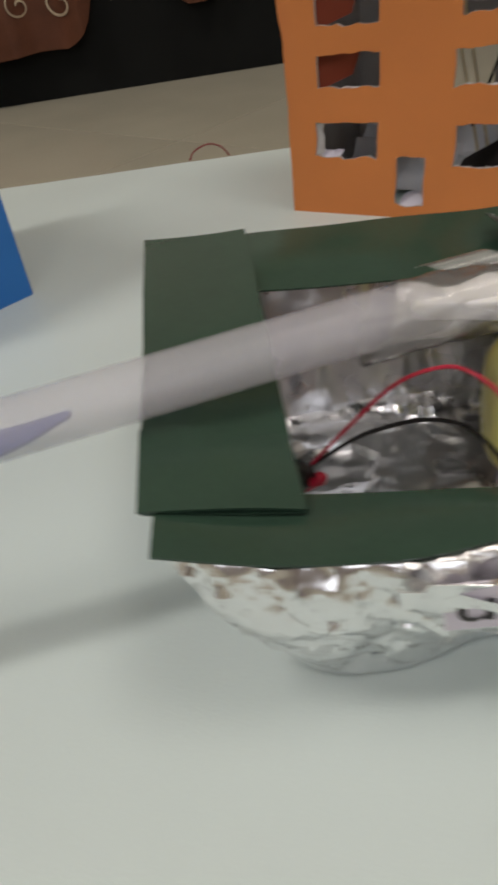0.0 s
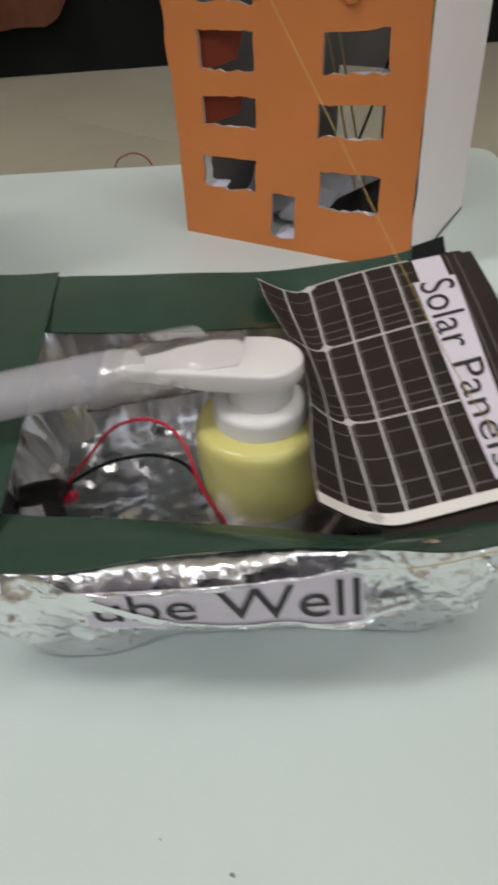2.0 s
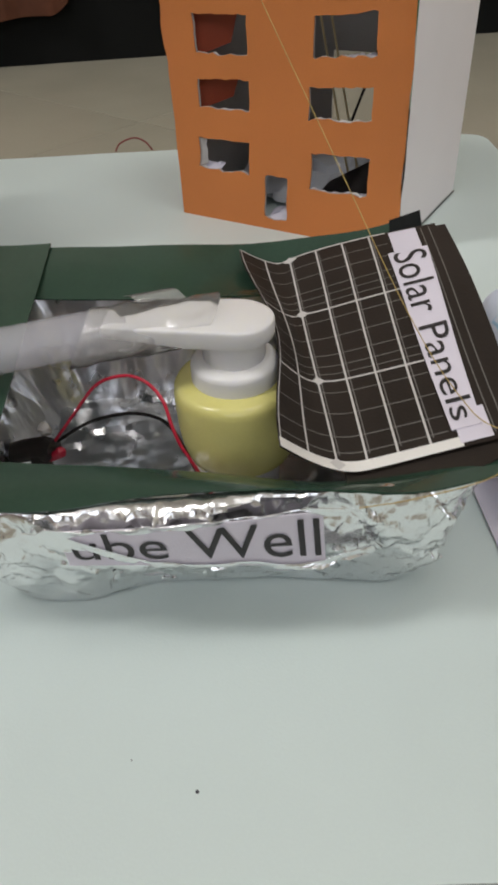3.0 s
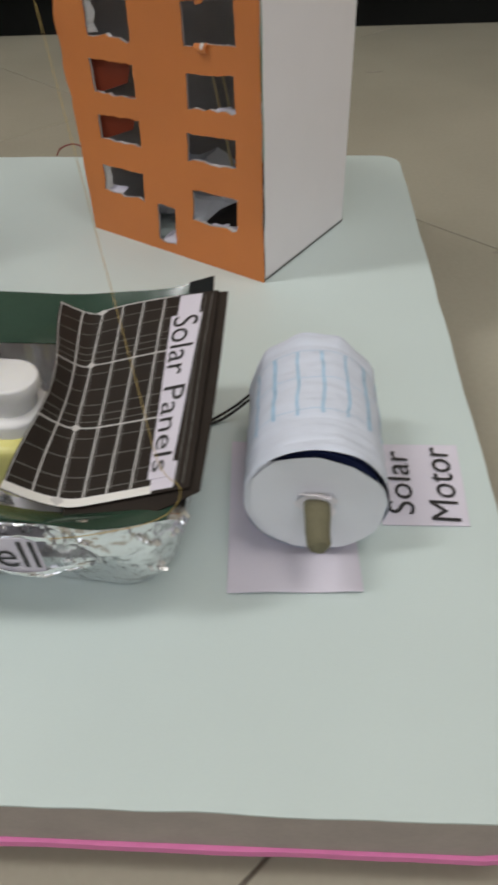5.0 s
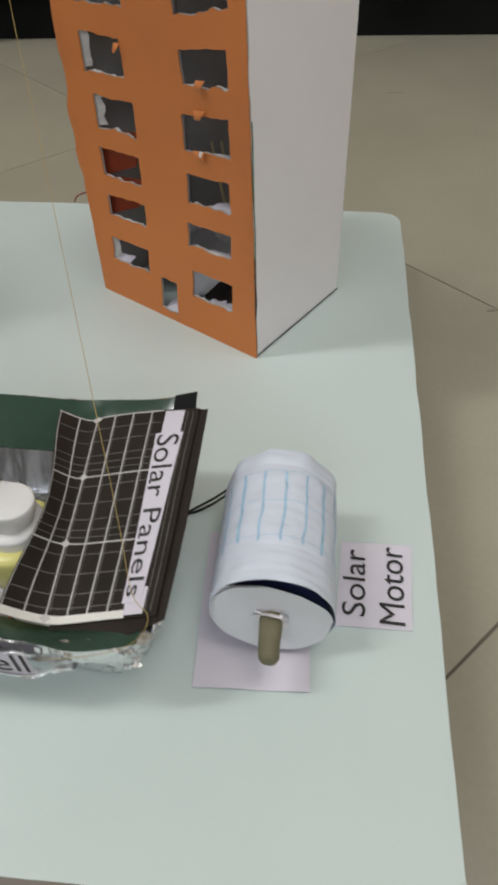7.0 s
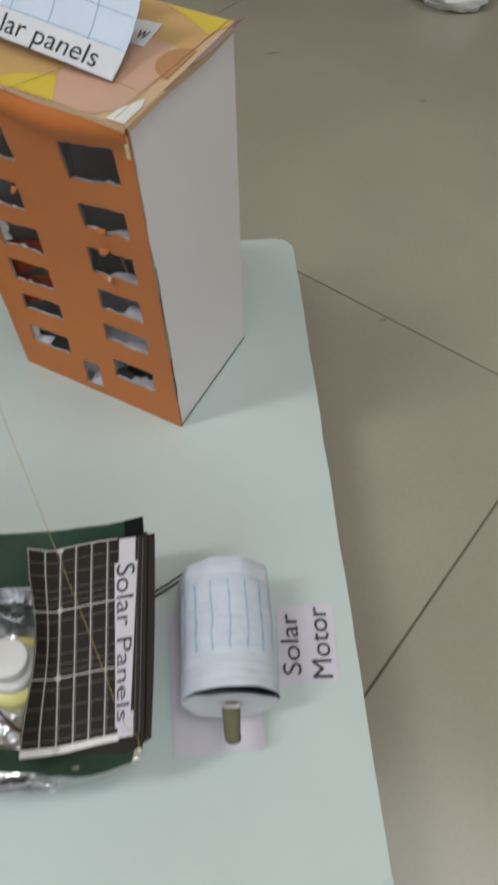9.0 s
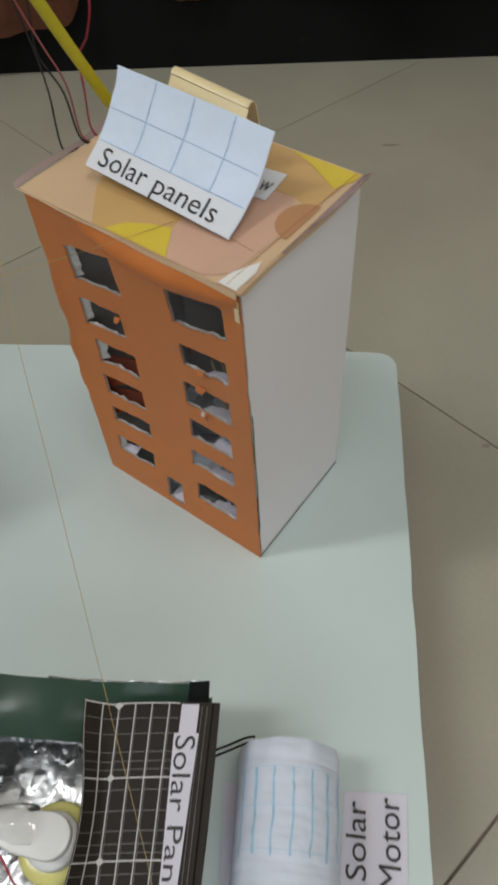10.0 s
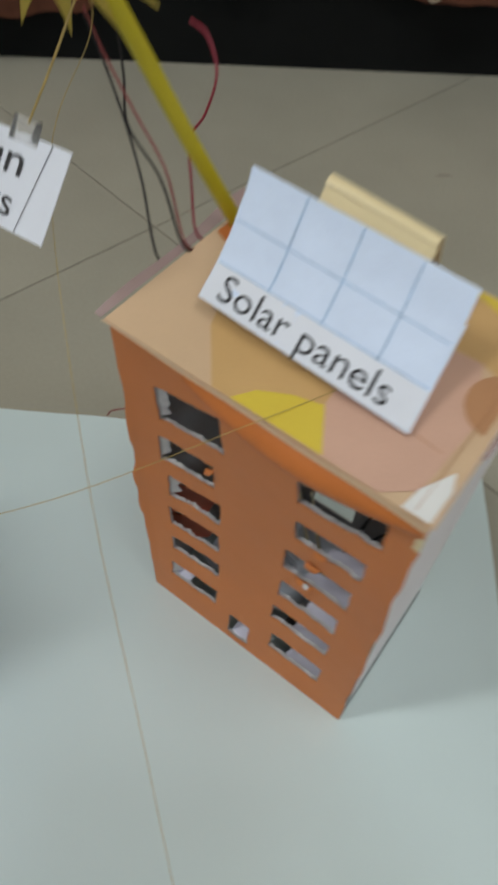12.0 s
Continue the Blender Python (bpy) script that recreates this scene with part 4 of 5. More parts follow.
part("torn_flap", sheet(torn_flap, 12, 6, 0.0003), WHITECARD, motor, "white torn paper flap over the shaft")

alone("paper_mat", sheet(lambda s, t: (lerp(lerp(0.1783, 0.2240, s), lerp(0.162, 0.2075, s), t), lerp(lerp(0.1318, 0.1418, s), lerp(0.206, 0.2158, s), t), 0.0009 + 0.0007 * math.sin(5 * s + 2 * t) ** 2), 12, 14, 0.0003), LILAC, "lilac-white paper mat under the paper motor", "paper")
motor_label = thing("paper_label", (0.235, 0.195, 0.0), "white paper label lettered Solar Motor on the board", "label")
part("label_sheet", sheet(lambda s, t: (lerp(lerp(0.2280, 0.2598, s), lerp(0.2228, 0.2546, s), t), lerp(lerp(0.1735, 0.1795, s), lerp(0.2175, 0.2235, s), t), 0.0007 + 0.0002 * math.sin(6 * t)), 10, 10, 0.0003), LILAC, motor_label)
ld = Vector((-0.155, 0.988, 0))
lt = Vector((-0.985, -0.127, 0))
lettering("Solar", lambda x, y: Vector((0.2396, 0.1806, 0.0013)) + ld * 0.0345 * x + lt * 0.0102 * y, "lettering", motor_label)
lettering("Motor", lambda x, y: Vector((0.2567, 0.1806, 0.0013)) + ld * 0.0402 * x + lt * 0.0112 * y, "lettering", motor_label)
for k in (0, 1):
    d = Vector((-0.0006, 0.0026, 0.0004)) * k
    alone("black_wire", tube([Vector((0.1360, 0.2080, 0.0012)), Vector((0.1450, 0.2125, 0.0012)), Vector((0.1524, 0.2167, 0.0016)) + d, Vector((0.1600, 0.2205, 0.0062)) + d, Vector((0.1680, 0.2240, 0.0130)) + d, Vector((0.1730, 0.2270, 0.0155)) + d * 0.5], 0.0006, 8, 6), BLACKWIRE, "thin black wire from the tray to the paper motor", "wire", group="motor leads")

# ---- building ----
HBL, HBR, HBB = Vector((0.0250, 0.3900, 0)), Vector((0.1477, 0.3405, 0)), Vector((0.1812, 0.4290, 0))
HTL, HTR, HTB = Vector((0.0283, 0.3818, 0.2222)), Vector((0.1450, 0.3335, 0.2190)), Vector((0.1800, 0.4200, 0.2235))
HBK, HTK = HBL + HBB - HBR, HTL + HTB - HTR
OUT = (HTL - HBL).cross(HBR - HBL).normalized()
OUT = OUT if OUT.y < 0 else -OUT
house = thing("model_apartment_block", (HBL + HBB) / 2, "model apartment block of orange and white card with cut windows", "model building")


def front(a, h, d=0.0):
    p = HBL.lerp(HBR, a).lerp(HTL.lerp(HTR, a), h)
    off = -0.0078 * math.sin(math.pi * min(1, max(0, h) / 1.04)) ** 1.2 * max(0, math.sin(math.pi * min(1, max(0, a)))) ** 0.4
    if a < 0.3:
        p += (HBL - HBR) * (0.022 * math.sin(math.pi * min(1, max(0, (h - 0.3) / 0.4))) * (1 - a / 0.3))
    return p + OUT * (off + d)


WIN = [(0.101, 0.340, 0.124, 0.195), (0.111, 0.341, 0.263, 0.326), (0.113, 0.333, 0.376, 0.453), (0.126, 0.340, 0.503, 0.587), (0.101, 0.322, 0.641, 0.728), (0.123, 0.372, 0.791, 0.898),
       (0.619, 0.862, 0.112, 0.196), (0.598, 0.856, 0.268, 0.333), (0.608, 0.856, 0.391, 0.466), (0.611, 0.870, 0.525, 0.612), (0.638, 0.886, 0.675, 0.752), (0.637, 0.910, 0.821, 0.916),
       (0.415, 0.517, 0.029, 0.127)]


def face(a, h, d=0.0):
    """The front as the openings were cut in it: the rows slant more towards the top."""
    fade = min(1, max(0, (1 - h) * 10))
    if a > 0.55:
        h += (a - 0.75) * 0.15 * max(0, h) * fade * min(1, max(0, (1 - a) * 14))
    elif a < 0.45:
        h += (a - 0.23) * 0.5 * max(0, h - 0.72) * fade * min(1, max(0, a * 14))
    return front(a, h, d)



def cuts(vals, step):
    v = sorted(set(vals))
    out = []
    for a, b in zip(v, v[1:]):
        n = max(1, round((b - a) / step))
        out += [a + (b - a) * k / n for k in range(n)]
    return out + [v[-1]]


XS = cuts([0, 1] + [w[k] for w in WIN for k in (0, 1)], 0.022)
HS = cuts([0, 0.996] + [w[k] for w in WIN for k in (2, 3)], 0.018)


def inside(a, h):
    return any(w[0] < a < w[1] and w[2] < h < w[3] for w in WIN)


def rag(a, h, i):
    """Uneven scissor cuts along the edges of the openings and the outer edges."""
    w = noise.noise_vector(Vector((a * 26, h * 34, 2.0)))
    k = 0.0
    for w0, w1, h0, h1 in WIN:
        if w0 - 1e-6 <= a <= w1 + 1e-6 and h0 - 1e-6 <= h <= h1 + 1e-6:
            k = 1.0 if abs(h - h0) < 1e-6 else 0.55
    if a in (0, 1):
        return a + 0.011 * noise.noise(Vector((h * 9, a * 7, 1))) * (1 if 0.1 < h < 0.93 else 0.2), h
    return a + 0.011 * k * w.x, h + 0.009 * k * w.y


def holed_wall(at, thick):
    bm = bmesh.new()
    V0 = {}

    def vert(i, j, side):
        if (i, j, side) not in V0:
            a, h = rag(XS[i], HS[j], i)
            V0[(i, j, side)] = bm.verts.new(at(a, h, 0.0 if side == 0 else -thick))
        return V0[(i, j, side)]
    solid = {(i, j) for i in range(len(XS) - 1) for j in range(len(HS) - 1) if not inside((XS[i] + XS[i + 1]) / 2, (HS[j] + HS[j + 1]) / 2)}
    for i, j in solid:
        q = ((i, j), (i + 1, j), (i + 1, j + 1), (i, j + 1))
        bm.faces.new([vert(*c, 0) for c in q])
        bm.faces.new([vert(*c, 1) for c in q[::-1]])
        for (p0, p1), nb in (((q[0], q[1]), (i, j - 1)), ((q[1], q[2]), (i + 1, j)), ((q[2], q[3]), (i, j + 1)), ((q[3], q[0]), (i - 1, j))):
            if nb not in solid:
                bm.faces.new((vert(*p0, 0), vert(*p0, 1), vert(*p1, 1), vert(*p1, 0)))
    return bm


fw = part("front_wall", holed_wall(face, 0.0006), ORANGE, house, "orange card front with cut window openings")
part("front_lining", holed_wall(lambda a, h, d: face(0.002 + 0.996 * a, h, d - 0.0009), 0.0008), GREYCARD, house, "grey board behind the orange card")
rnd = random.Random(11)
for w0, w1, h0, h1 in WIN:
    bm = bmesh.new()
    n = 26
    prev = None
    for k in range(n + 1):
        a = lerp(w0 + 0.004, w1 - 0.004, k / n)
        wv = noise.noise_vector(Vector((a * 26, h0 * 34, 2.0)))
        up_h = -0.0016 + 0.0065 * max(0, noise.noise(Vector((a * 24, h0 * 40, 5))) + 0.05) + 0.002 * max(0, noise.noise(Vector((a * 120, h0 * 30, 8))))
        lo, hi = face(a, h0 - 0.003 + 0.009 * wv.y, -0.0004), face(a, h0 + 0.009 * wv.y + up_h, -0.0016 - 0.0009 * rnd.random())
        lo2, hi2 = lo + OUT * -0.0006, hi + OUT * -0.0004
        row = [bm.verts.new(p) for p in (lo, hi, hi2, lo2)]
        if prev:
            for i in range(4):
                bm.faces.new((prev[i], prev[(i + 1) % 4], row[(i + 1) % 4], row[i]))
        prev = row
    part("torn_edge", bm, TORN, fw, "white torn paper edge", False)
for w0, w1, h0, h1 in (WIN[0], WIN[3], WIN[4], WIN[5]):
    bm = bmesh.new()
    prev = None
    for k in range(13):
        h = lerp(h0 + 0.004, h1 - 0.004, k / 12)
        wd = 0.018 + 0.016 * noise.noise(Vector((w0 * 9, h * 50, 3)))
        row = [bm.verts.new(face(w0 - 0.004, h, -0.0008)), bm.verts.new(face(w0 + wd, h, -0.0045))]
        if prev:
            bm.faces.new((prev[0], prev[1], row[1], row[0]))
        prev = row
    part("torn_edge", bm, TORN, fw, "white torn paper edge", False)
for k, (i, a0, a1, deep, rise) in enumerate(((6, 0.30, 1.0, 0.011, -0.006), (7, 0.35, 1.0, 0.010, -0.010), (8, 0.45, 1.0, 0.013, 0.000), (9, 0.30, 1.0, 0.010, -0.008), (10, 0.45, 1.0, 0.009, -0.008), (12, 0.10, 0.95, 0.012, 0.018), (0, 0.0, 0.35, 0.006, 0.012))):
    w0, w1, h0, h1 = WIN[i]

    def bent(s, t):
        a = lerp(w0, w1, lerp(a0, a1, s) * (1 - 0.12 * t) + 0.06 * t + 0.05 * t * noise.noise(Vector((s * 5, k, 2))))
        p = face(a, h0 - 0.006 + rise * t + 0.006 * t * noise.noise(Vector((s * 4, t * 2, k * 3.1))), -0.0022 - deep * t * (0.55 + 0.45 * s + 0.25 * noise.noise(Vector((s * 7, k, 6)))))
        return p
    part("bent_flap", sheet(bent, 12, 8, 0.0004), LILAC, fw, "cut flap bent in, pale paper side up")


def tab(a, h, w, ln, lean, material, label):
    def f(s, t):
        p = face(a + w * (s - 0.5) * (1 - 0.55 * t) + lean * t * t, h - ln * t, 0.0006 + 0.0014 * math.sin(2.4 * t))
        return p + wob(p, 300, 0.0003, 6)
    part("torn_tab", sheet(f, 6, 8, 0.0004), material, fw, label)


tab(0.725, 0.626, 0.060, 0.020, -0.010, ORANGE, "torn orange tab")
tab(0.715, 0.531, 0.022, 0.016, 0.004, TORN, "torn white tab")
tab(0.705, 0.530, 0.070, 0.018, 0.020, ORANGE, "torn orange tab")
tab(0.745, 0.690, 0.050, 0.018, -0.016, ORANGE, "torn orange tab")
tab(0.315, 0.720, 0.030, 0.020, -0.018, ORANGE, "torn orange tab")


def side(a, h, d=0.0):
    """White wall from the front right edge to the back right edge."""
    f = front(0.994, h, -0.0014) if h < 1 else HTR
    b = HBB.lerp(HTB, h)
    k = (HBB - HBR).cross(HTR - HBR).normalized()
    return f.lerp(b, a) + k * (0.0012 * math.sin(math.pi * a) * math.sin(math.pi * h) + d)


part("side_wall", sheet(lambda s, t: side(s, 0.005 + 0.995 * t), 20, 30, 0.0010), WHITECARD, house, "white card side wall")
part("corner_strip", sheet(lambda s, t: side(-0.006 + 0.008 * s + 0.003 * math.sin(9 * t), 0.30 + 0.34 * t, 0.0006), 3, 20, 0.0004), STRIPGREEN, house, "thin green paper edge at the corner")
part("dark_edge", tube([side(-0.004, h, 0.0004) + Vector((0.0003 * math.sin(40 * h), 0, 0)) for h in (0.004, 0.06, 0.12, 0.18, 0.24, 0.31)], lambda t: 0.00030 + 0.0003 * t, 6, 4), BLACKTAPE, house, "thin dark line at the corner")
# Contact shadow under the side wall, drawn as a thin black cord.
part("dark_edge", tube([side(a, 0.004, 0.0006) for a in (0.0, 0.25, 0.5, 0.75, 1.0)], 0.00024, 6, 4), BLACKTAPE, house, "dark line for the contact shadow along the foot of the wall")
part("side_wall", sheet(lambda s, t: HBK.lerp(HTK, t).lerp(front(0.003, t, -0.0006), s), 12, 24, 0.0010), ORANGE, house, "orange card side wall")
part("inner_lining", sheet(lambda s, t: HBK.lerp(HTK, t).lerp(front(0.02, t, -0.003), s * 0.97) + (HBR - HBL) * 0.012, 10, 16, 0.0008), GREYCARD, house, "grey board lining")
back = lambda s, t: HBB.lerp(HTB, t).lerp(HBK.lerp(HTK, t), s)
for s0, s1, h0, h1 in ((0, 0.40, 0, 1), (0.615, 1, 0, 1), (0.40, 0.615, 0, 0.125), (0.40, 0.615, 0.318, 1)):
    part("back_wall", sheet(lambda s, t: back(lerp(s0, s1, s), lerp(h0, h1, t)), 6, 12, 0.0010), GREYCARD, house, "grey board back wall round an opening")
for h0, h1 in ((0.243, 0.356), (0.356, 0.482)):
    part("inner_card", sheet(lambda s, t: front(0.055 + 0.195 * s - 0.05 * s * (1 - t), lerp(h0 + 0.030 * s, h1, t), -0.007 - 0.008 * s), 6, 6, 0.0006), REDCARD, house, "red card inside")
inn = lambda a, h, d: front(a, h, -d)
for pts in (((0.62, 0.95, 0.03), (0.72, 0.78, 0.04), (0.84, 0.62, 0.035), (0.80, 0.45, 0.05), (0.70, 0.30, 0.05)), ((0.66, 0.95, 0.035), (0.78, 0.84, 0.03), (0.86, 0.70, 0.05), (0.74, 0.50, 0.04), (0.80, 0.20, 0.05)),
            ((0.58, 0.93, 0.05), (0.70, 0.60, 0.06), (0.72, 0.40, 0.05), (0.60, 0.14, 0.04))):
    part("inside_wire", tube([inn(*p) for p in pts], 0.0007, 6, 6), BLACKWIRE, house, "black wire hanging inside")
for da, dd in ((0.0, 0.0), (0.032, 0.004)):
    part("inside_strip", tube([inn(0.640 + da, 0.02, 0.050 + dd), inn(0.575 + da, 0.18, 0.046 + dd), inn(0.515 + da, 0.31, 0.045 + dd), inn(0.455 + da, 0.44, 0.045 + dd)], 0.0013, 8, 6, 0.5), PALEYELLOW, house, "pale yellow strip standing inside")
# Black sheet stands in for the dark hollow behind the lowest right window.
part("inner_card", sheet(lambda s, t: inn(lerp(0.60, 0.93, s), lerp(0.075, 0.085 + 0.115 * s, t), 0.014 + 0.016 * t), 8, 6, 0.0005), BLACKTAPE, house, "black sheet standing for the dark corner inside")
part("crumpled_paper", sheet(lambda s, t: inn(0.10 + 0.8 * s, 0.02 + 0.10 * t + 0.05 * noise.noise(Vector((s * 6, t * 5, 1))), 0.03 + 0.05 * t + 0.012 * noise.noise(Vector((s * 7, t * 6, 4)))), 16, 10, 0.0004), PAPER, house, "crumpled white paper inside")

# roof of a printed carton
RN = (HTR - HTL).cross(HTB - HTR).normalized()


def roof(a, b, d=0.0):
    """a along the front edge, b from the front to the back."""
    p = HTL.lerp(HTR, a).lerp(HTK.lerp(HTB, a), b)
    return p + RN * (d + 0.0012 * math.sin(math.pi * a) * math.sin(math.pi * b))


top = part("roof", sheet(lambda s, t: roof(-0.003 + 1.009 * s, -0.016 + 1.02 * t, 0.0016), 20, 20, 0.0016), CREAM, house, "cream printed carton roof")


def roof_print(name, poly, material, lift=0.0019, label=""):
    bm = bmesh.new()
    bm.faces.new([bm.verts.new((a, b, 0)) for a, b in poly])
    bmesh.ops.triangulate(bm, faces=bm.faces)
    bmesh.ops.subdivide_edges(bm, edges=bm.edges[:], cuts=5, use_grid_fill=True)
    for v in bm.verts:
        v.co = roof(v.co.x, v.co.y, lift)
    part(name, bm, material, top, label, False)


roof_print("tan_print", [(0.372, -0.012), (0.45, -0.012), (0.47, 0.066), (0.63, 0.156), (0.60, 0.55), (0.14, 0.55), (0.24, 0.20)], ROOFTAN, 0.0018)
roof_print("yellow_print", [(0.43, -0.012), (0.708, -0.012), (0.632, 0.156), (0.55, 0.125), (0.47, 0.066)], ROOFYELLOW, 0.0021)
roof_print("pink_print", [(0.708, -0.012), (0.865, -0.012), (0.94, 0.075), (0.955, 0.42), (0.88, 0.66), (0.58, 0.62), (0.632, 0.156)], ROOFPINK, 0.0019)
roof_print("white_print", [(0.925, -0.012), (0.998, -0.012), (1.0, 0.13), (0.982, 0.20), (0.935, 0.075)], ROOFWHITE, 0.0022)
roof_print("tan_print", [(0.56, 0.66), (0.88, 0.66), (0.97, 0.62), (0.985, 0.99), (0.50, 0.99)], ROOFTAN, 0.0018)
roof_print("yellow_print", [(0.70, 0.99), (0.83, 0.925), (0.965, 0.82), (1.0, 0.93), (1.0, 0.99)], ROOFYELLOW, 0.0020)
roof_print("brown_print", [(0.985, 0.38)] + [(0.985 - 0.095 * math.sin(math.pi * k / 12), 0.38 + 0.29 * (0.5 - 0.5 * math.cos(math.pi * k / 12))) for k in range(1, 12)] + [(0.985, 0.67)], ROOFBROWN, 0.0021)
roof_print("orange_print", [(0.01, 0.62), (0.13, 0.55), (0.16, 0.97), (0.02, 0.98)], DEEPORANGE, 0.0020)


def fold(s, t):
    a = 0.28 + 0.72 * s
    dip = 0.020 * math.sin(math.pi * min(1, s * 0.9 + 0.08)) + 0.006
    top_p = roof(a, -0.014, 0.0004)
    low = front(a, 0.985 - 2.0 * dip, 0.0012 + 0.003 * math.sin(math.pi * s))
    p = top_p.lerp(low, t)
    return p + OUT * (0.0042 * math.sin(math.pi * t) * math.sin(math.pi * (0.1 + 0.85 * s)))


part("folded_flap", sheet(fold, 26, 8, 0.0005), DEEPORANGE, house, "orange card flap folded under the roof edge")


part("front_lip", sheet(lambda s, t: roof(-0.003 + 1.009 * s, -0.018, 0.0019 - (0.0003 + 0.0022 * s) * t + 0.0003 * math.sin(17 * s)) + OUT * (0.0005 + 0.0004 * t), 30, 3, 0.0004), CREAM, house, "cream carton edge along the front of the roof")


def rim_fold(s, t):
    p = roof(1.008, -0.02 + 1.02 * s, 0.0016)
    return p + (side(s, 0.991 + 0.004 * math.sin(7 * s), 0.0016) - p) * t


part("edge_fold", sheet(rim_fold, 20, 4, 0.0005), CREAM, house, "cream carton edge folded over the side")
part("corner_fold", sheet(lambda s, t: front(0.985 + 0.02 * s, 0.985 - 0.05 * t, 0.0014), 3, 5, 0.0004), PALEYELLOW, house)
part("film_flap", sheet(lambda s, t: roof(-0.012, -0.02 + 0.92 * s, 0.0018) + Vector((-0.0045, 0.0012, 0.0016)) * (t * (0.55 + 0.45 * s)) + Vector((0, 0, 0.0010 * math.sin(9 * s) * t)), 20, 4, 0.0002), FILM, house, "clear film turned up at the roof edge")
part("film_flap", sheet(lambda s, t: roof(1.010, 0.30 + 0.71 * s, 0.0018) + Vector((0.0042, -0.0012, 0.0012)) * (t * (0.35 + 0.65 * s)) + Vector((0, 0, 0.0008 * math.sin(8 * s) * t)), 20, 4, 0.0002), FILM, house, "clear film turned up at the roof edge")
part("roof_seam", tube([roof(0.60, 0.30, 0.0020), roof(0.80, 0.255, 0.0021), roof(0.93, 0.235, 0.0020)], 0.00012, 5, 6), ROOFBROWN, top)
part("roof_seam", tube([roof(0.955, 0.0, 0.0022), roof(0.965, 0.5, 0.0022), roof(0.985, 0.99, 0.0022)], 0.00014, 5, 6), ROOFBROWN, top)
rl = thing("roof_label", roof(0.90, 0.5), "small white label with a printed letter on the carton roof", "label")
LQ = [Vector((0.1474, 0.4111, 0)), Vector((0.1421, 0.3904, 0)), Vector((0.1240, 0.3960, 0)), Vector((0.1300, 0.4160, 0))]


def on_roof(x, y, d):
    base = roof(0.9, 0.5, d)
    z = base.z - (RN.x * (x - base.x) + RN.y * (y - base.y)) / RN.z
    return Vector((x, y, z))


def label_at(s, t, d):
    q = LQ[2].lerp(LQ[1], s).lerp(LQ[3].lerp(LQ[0], s), t)
    return on_roof(q.x, q.y, d)


part("label_sheet", sheet(lambda s, t: label_at(s, t, 0.0030), 4, 4, 0.0003), PAPER, rl)
lettering("w", lambda x, y: label_at(0.60 + 0.30 * x, 0.24 + 0.52 * y, 0.0033), "lettering", rl)

# ---- paper with drawn cells on the roof ----
SA, SB, SC, SD = Vector((0.0663, 0.4258, 0.2620)), Vector((0.1450, 0.3970, 0.2529)), Vector((0.1340, 0.3594, 0.2250)), Vector((0.0576, 0.3923, 0.2318))
roofpanel = thing("roof_solar_panel", (SC + SD) / 2, "white paper roof panel with blue drawn squares and lettering", "solar panel")
SN = (SC - SD).cross(SA - SD).normalized()


def rp(s, t, lift=0.0):
    p = SD.lerp(SC, s).lerp(SA.lerp(SB, s), t)
    return p + SN * (lift - 0.0035 * math.sin(math.pi * t) + 0.0012 * math.sin(math.pi * s) - 0.0010 * s * math.sin(math.pi * t) + 0.0007 * noise.noise(Vector((s * 5, t * 4, 3))) + 0.0004 * noise.noise(Vector((s * 13, t * 9, 7))))


rs = part("paper_sheet", sheet(lambda s, t: rp(s, t), 24, 16, 0.0004), BLUEPAPER, roofpanel, "pale paper with blue pen squares")
for s in (0.262, 0.515, 0.770):
    part("pen_line", ribbon(rp, [(s + 0.008, 0.985), (s, 0.29)], 0.00055, 0.0002, 12), PENBLUE, rs)
for t, dt in ((0.62, 0.0), (0.295, 0.01)):
    part("pen_line", ribbon(rp, [(0.012, t), (0.985, t + dt)], 0.0004, 0.0002, 20), PENBLUE, rs)
lettering("Solar panels", lambda x, y: rp(0.075 + 0.80 * x, 0.055 + 0.200 * y, 0.0003), "lettering", rs)
patch("white_band", rp, 0.003, 0.997, 0.004, 0.29, 0.0001, PAPER, rs, n=20)
PA, PB = Vector((0.0908, 0.4258, 0.2604)), Vector((0.1299, 0.4110, 0.2547))
back = Vector((0.30, 0.92, 0)).normalized()


def prop(s, t):
    top_p = PA.lerp(PB, s)
    ang = -0.9 + 2.4 * min(1, t * 2.2)
    if t < 0.45:
        return top_p + back * (0.0040 * (math.sin(ang) + 0.78)) + Vector((0, 0, 0.0038 * (math.cos(ang) - 0.62)))
    k = (t - 0.45) / 0.55
    q = top_p + back * 0.0071 + Vector((0, 0, -0.0022))
    end = on_roof(q.x + 0.002, q.y + 0.006, 0.0022)
    return q.lerp(end, k)


part("card_prop", sheet(prop, 14, 22, 0.0005), PALEYELLOW, roofpanel, "folded pale yellow card prop")
part("card_prop_front", sheet(lambda s, t: (PA.lerp(PB, s) - SN * 0.0012).lerp(on_roof(lerp(0.0814, 0.1249, s), lerp(0.4056, 0.3866, s), 0.0022), t), 8, 8, 0.0005), PALEYELLOW, roofpanel)

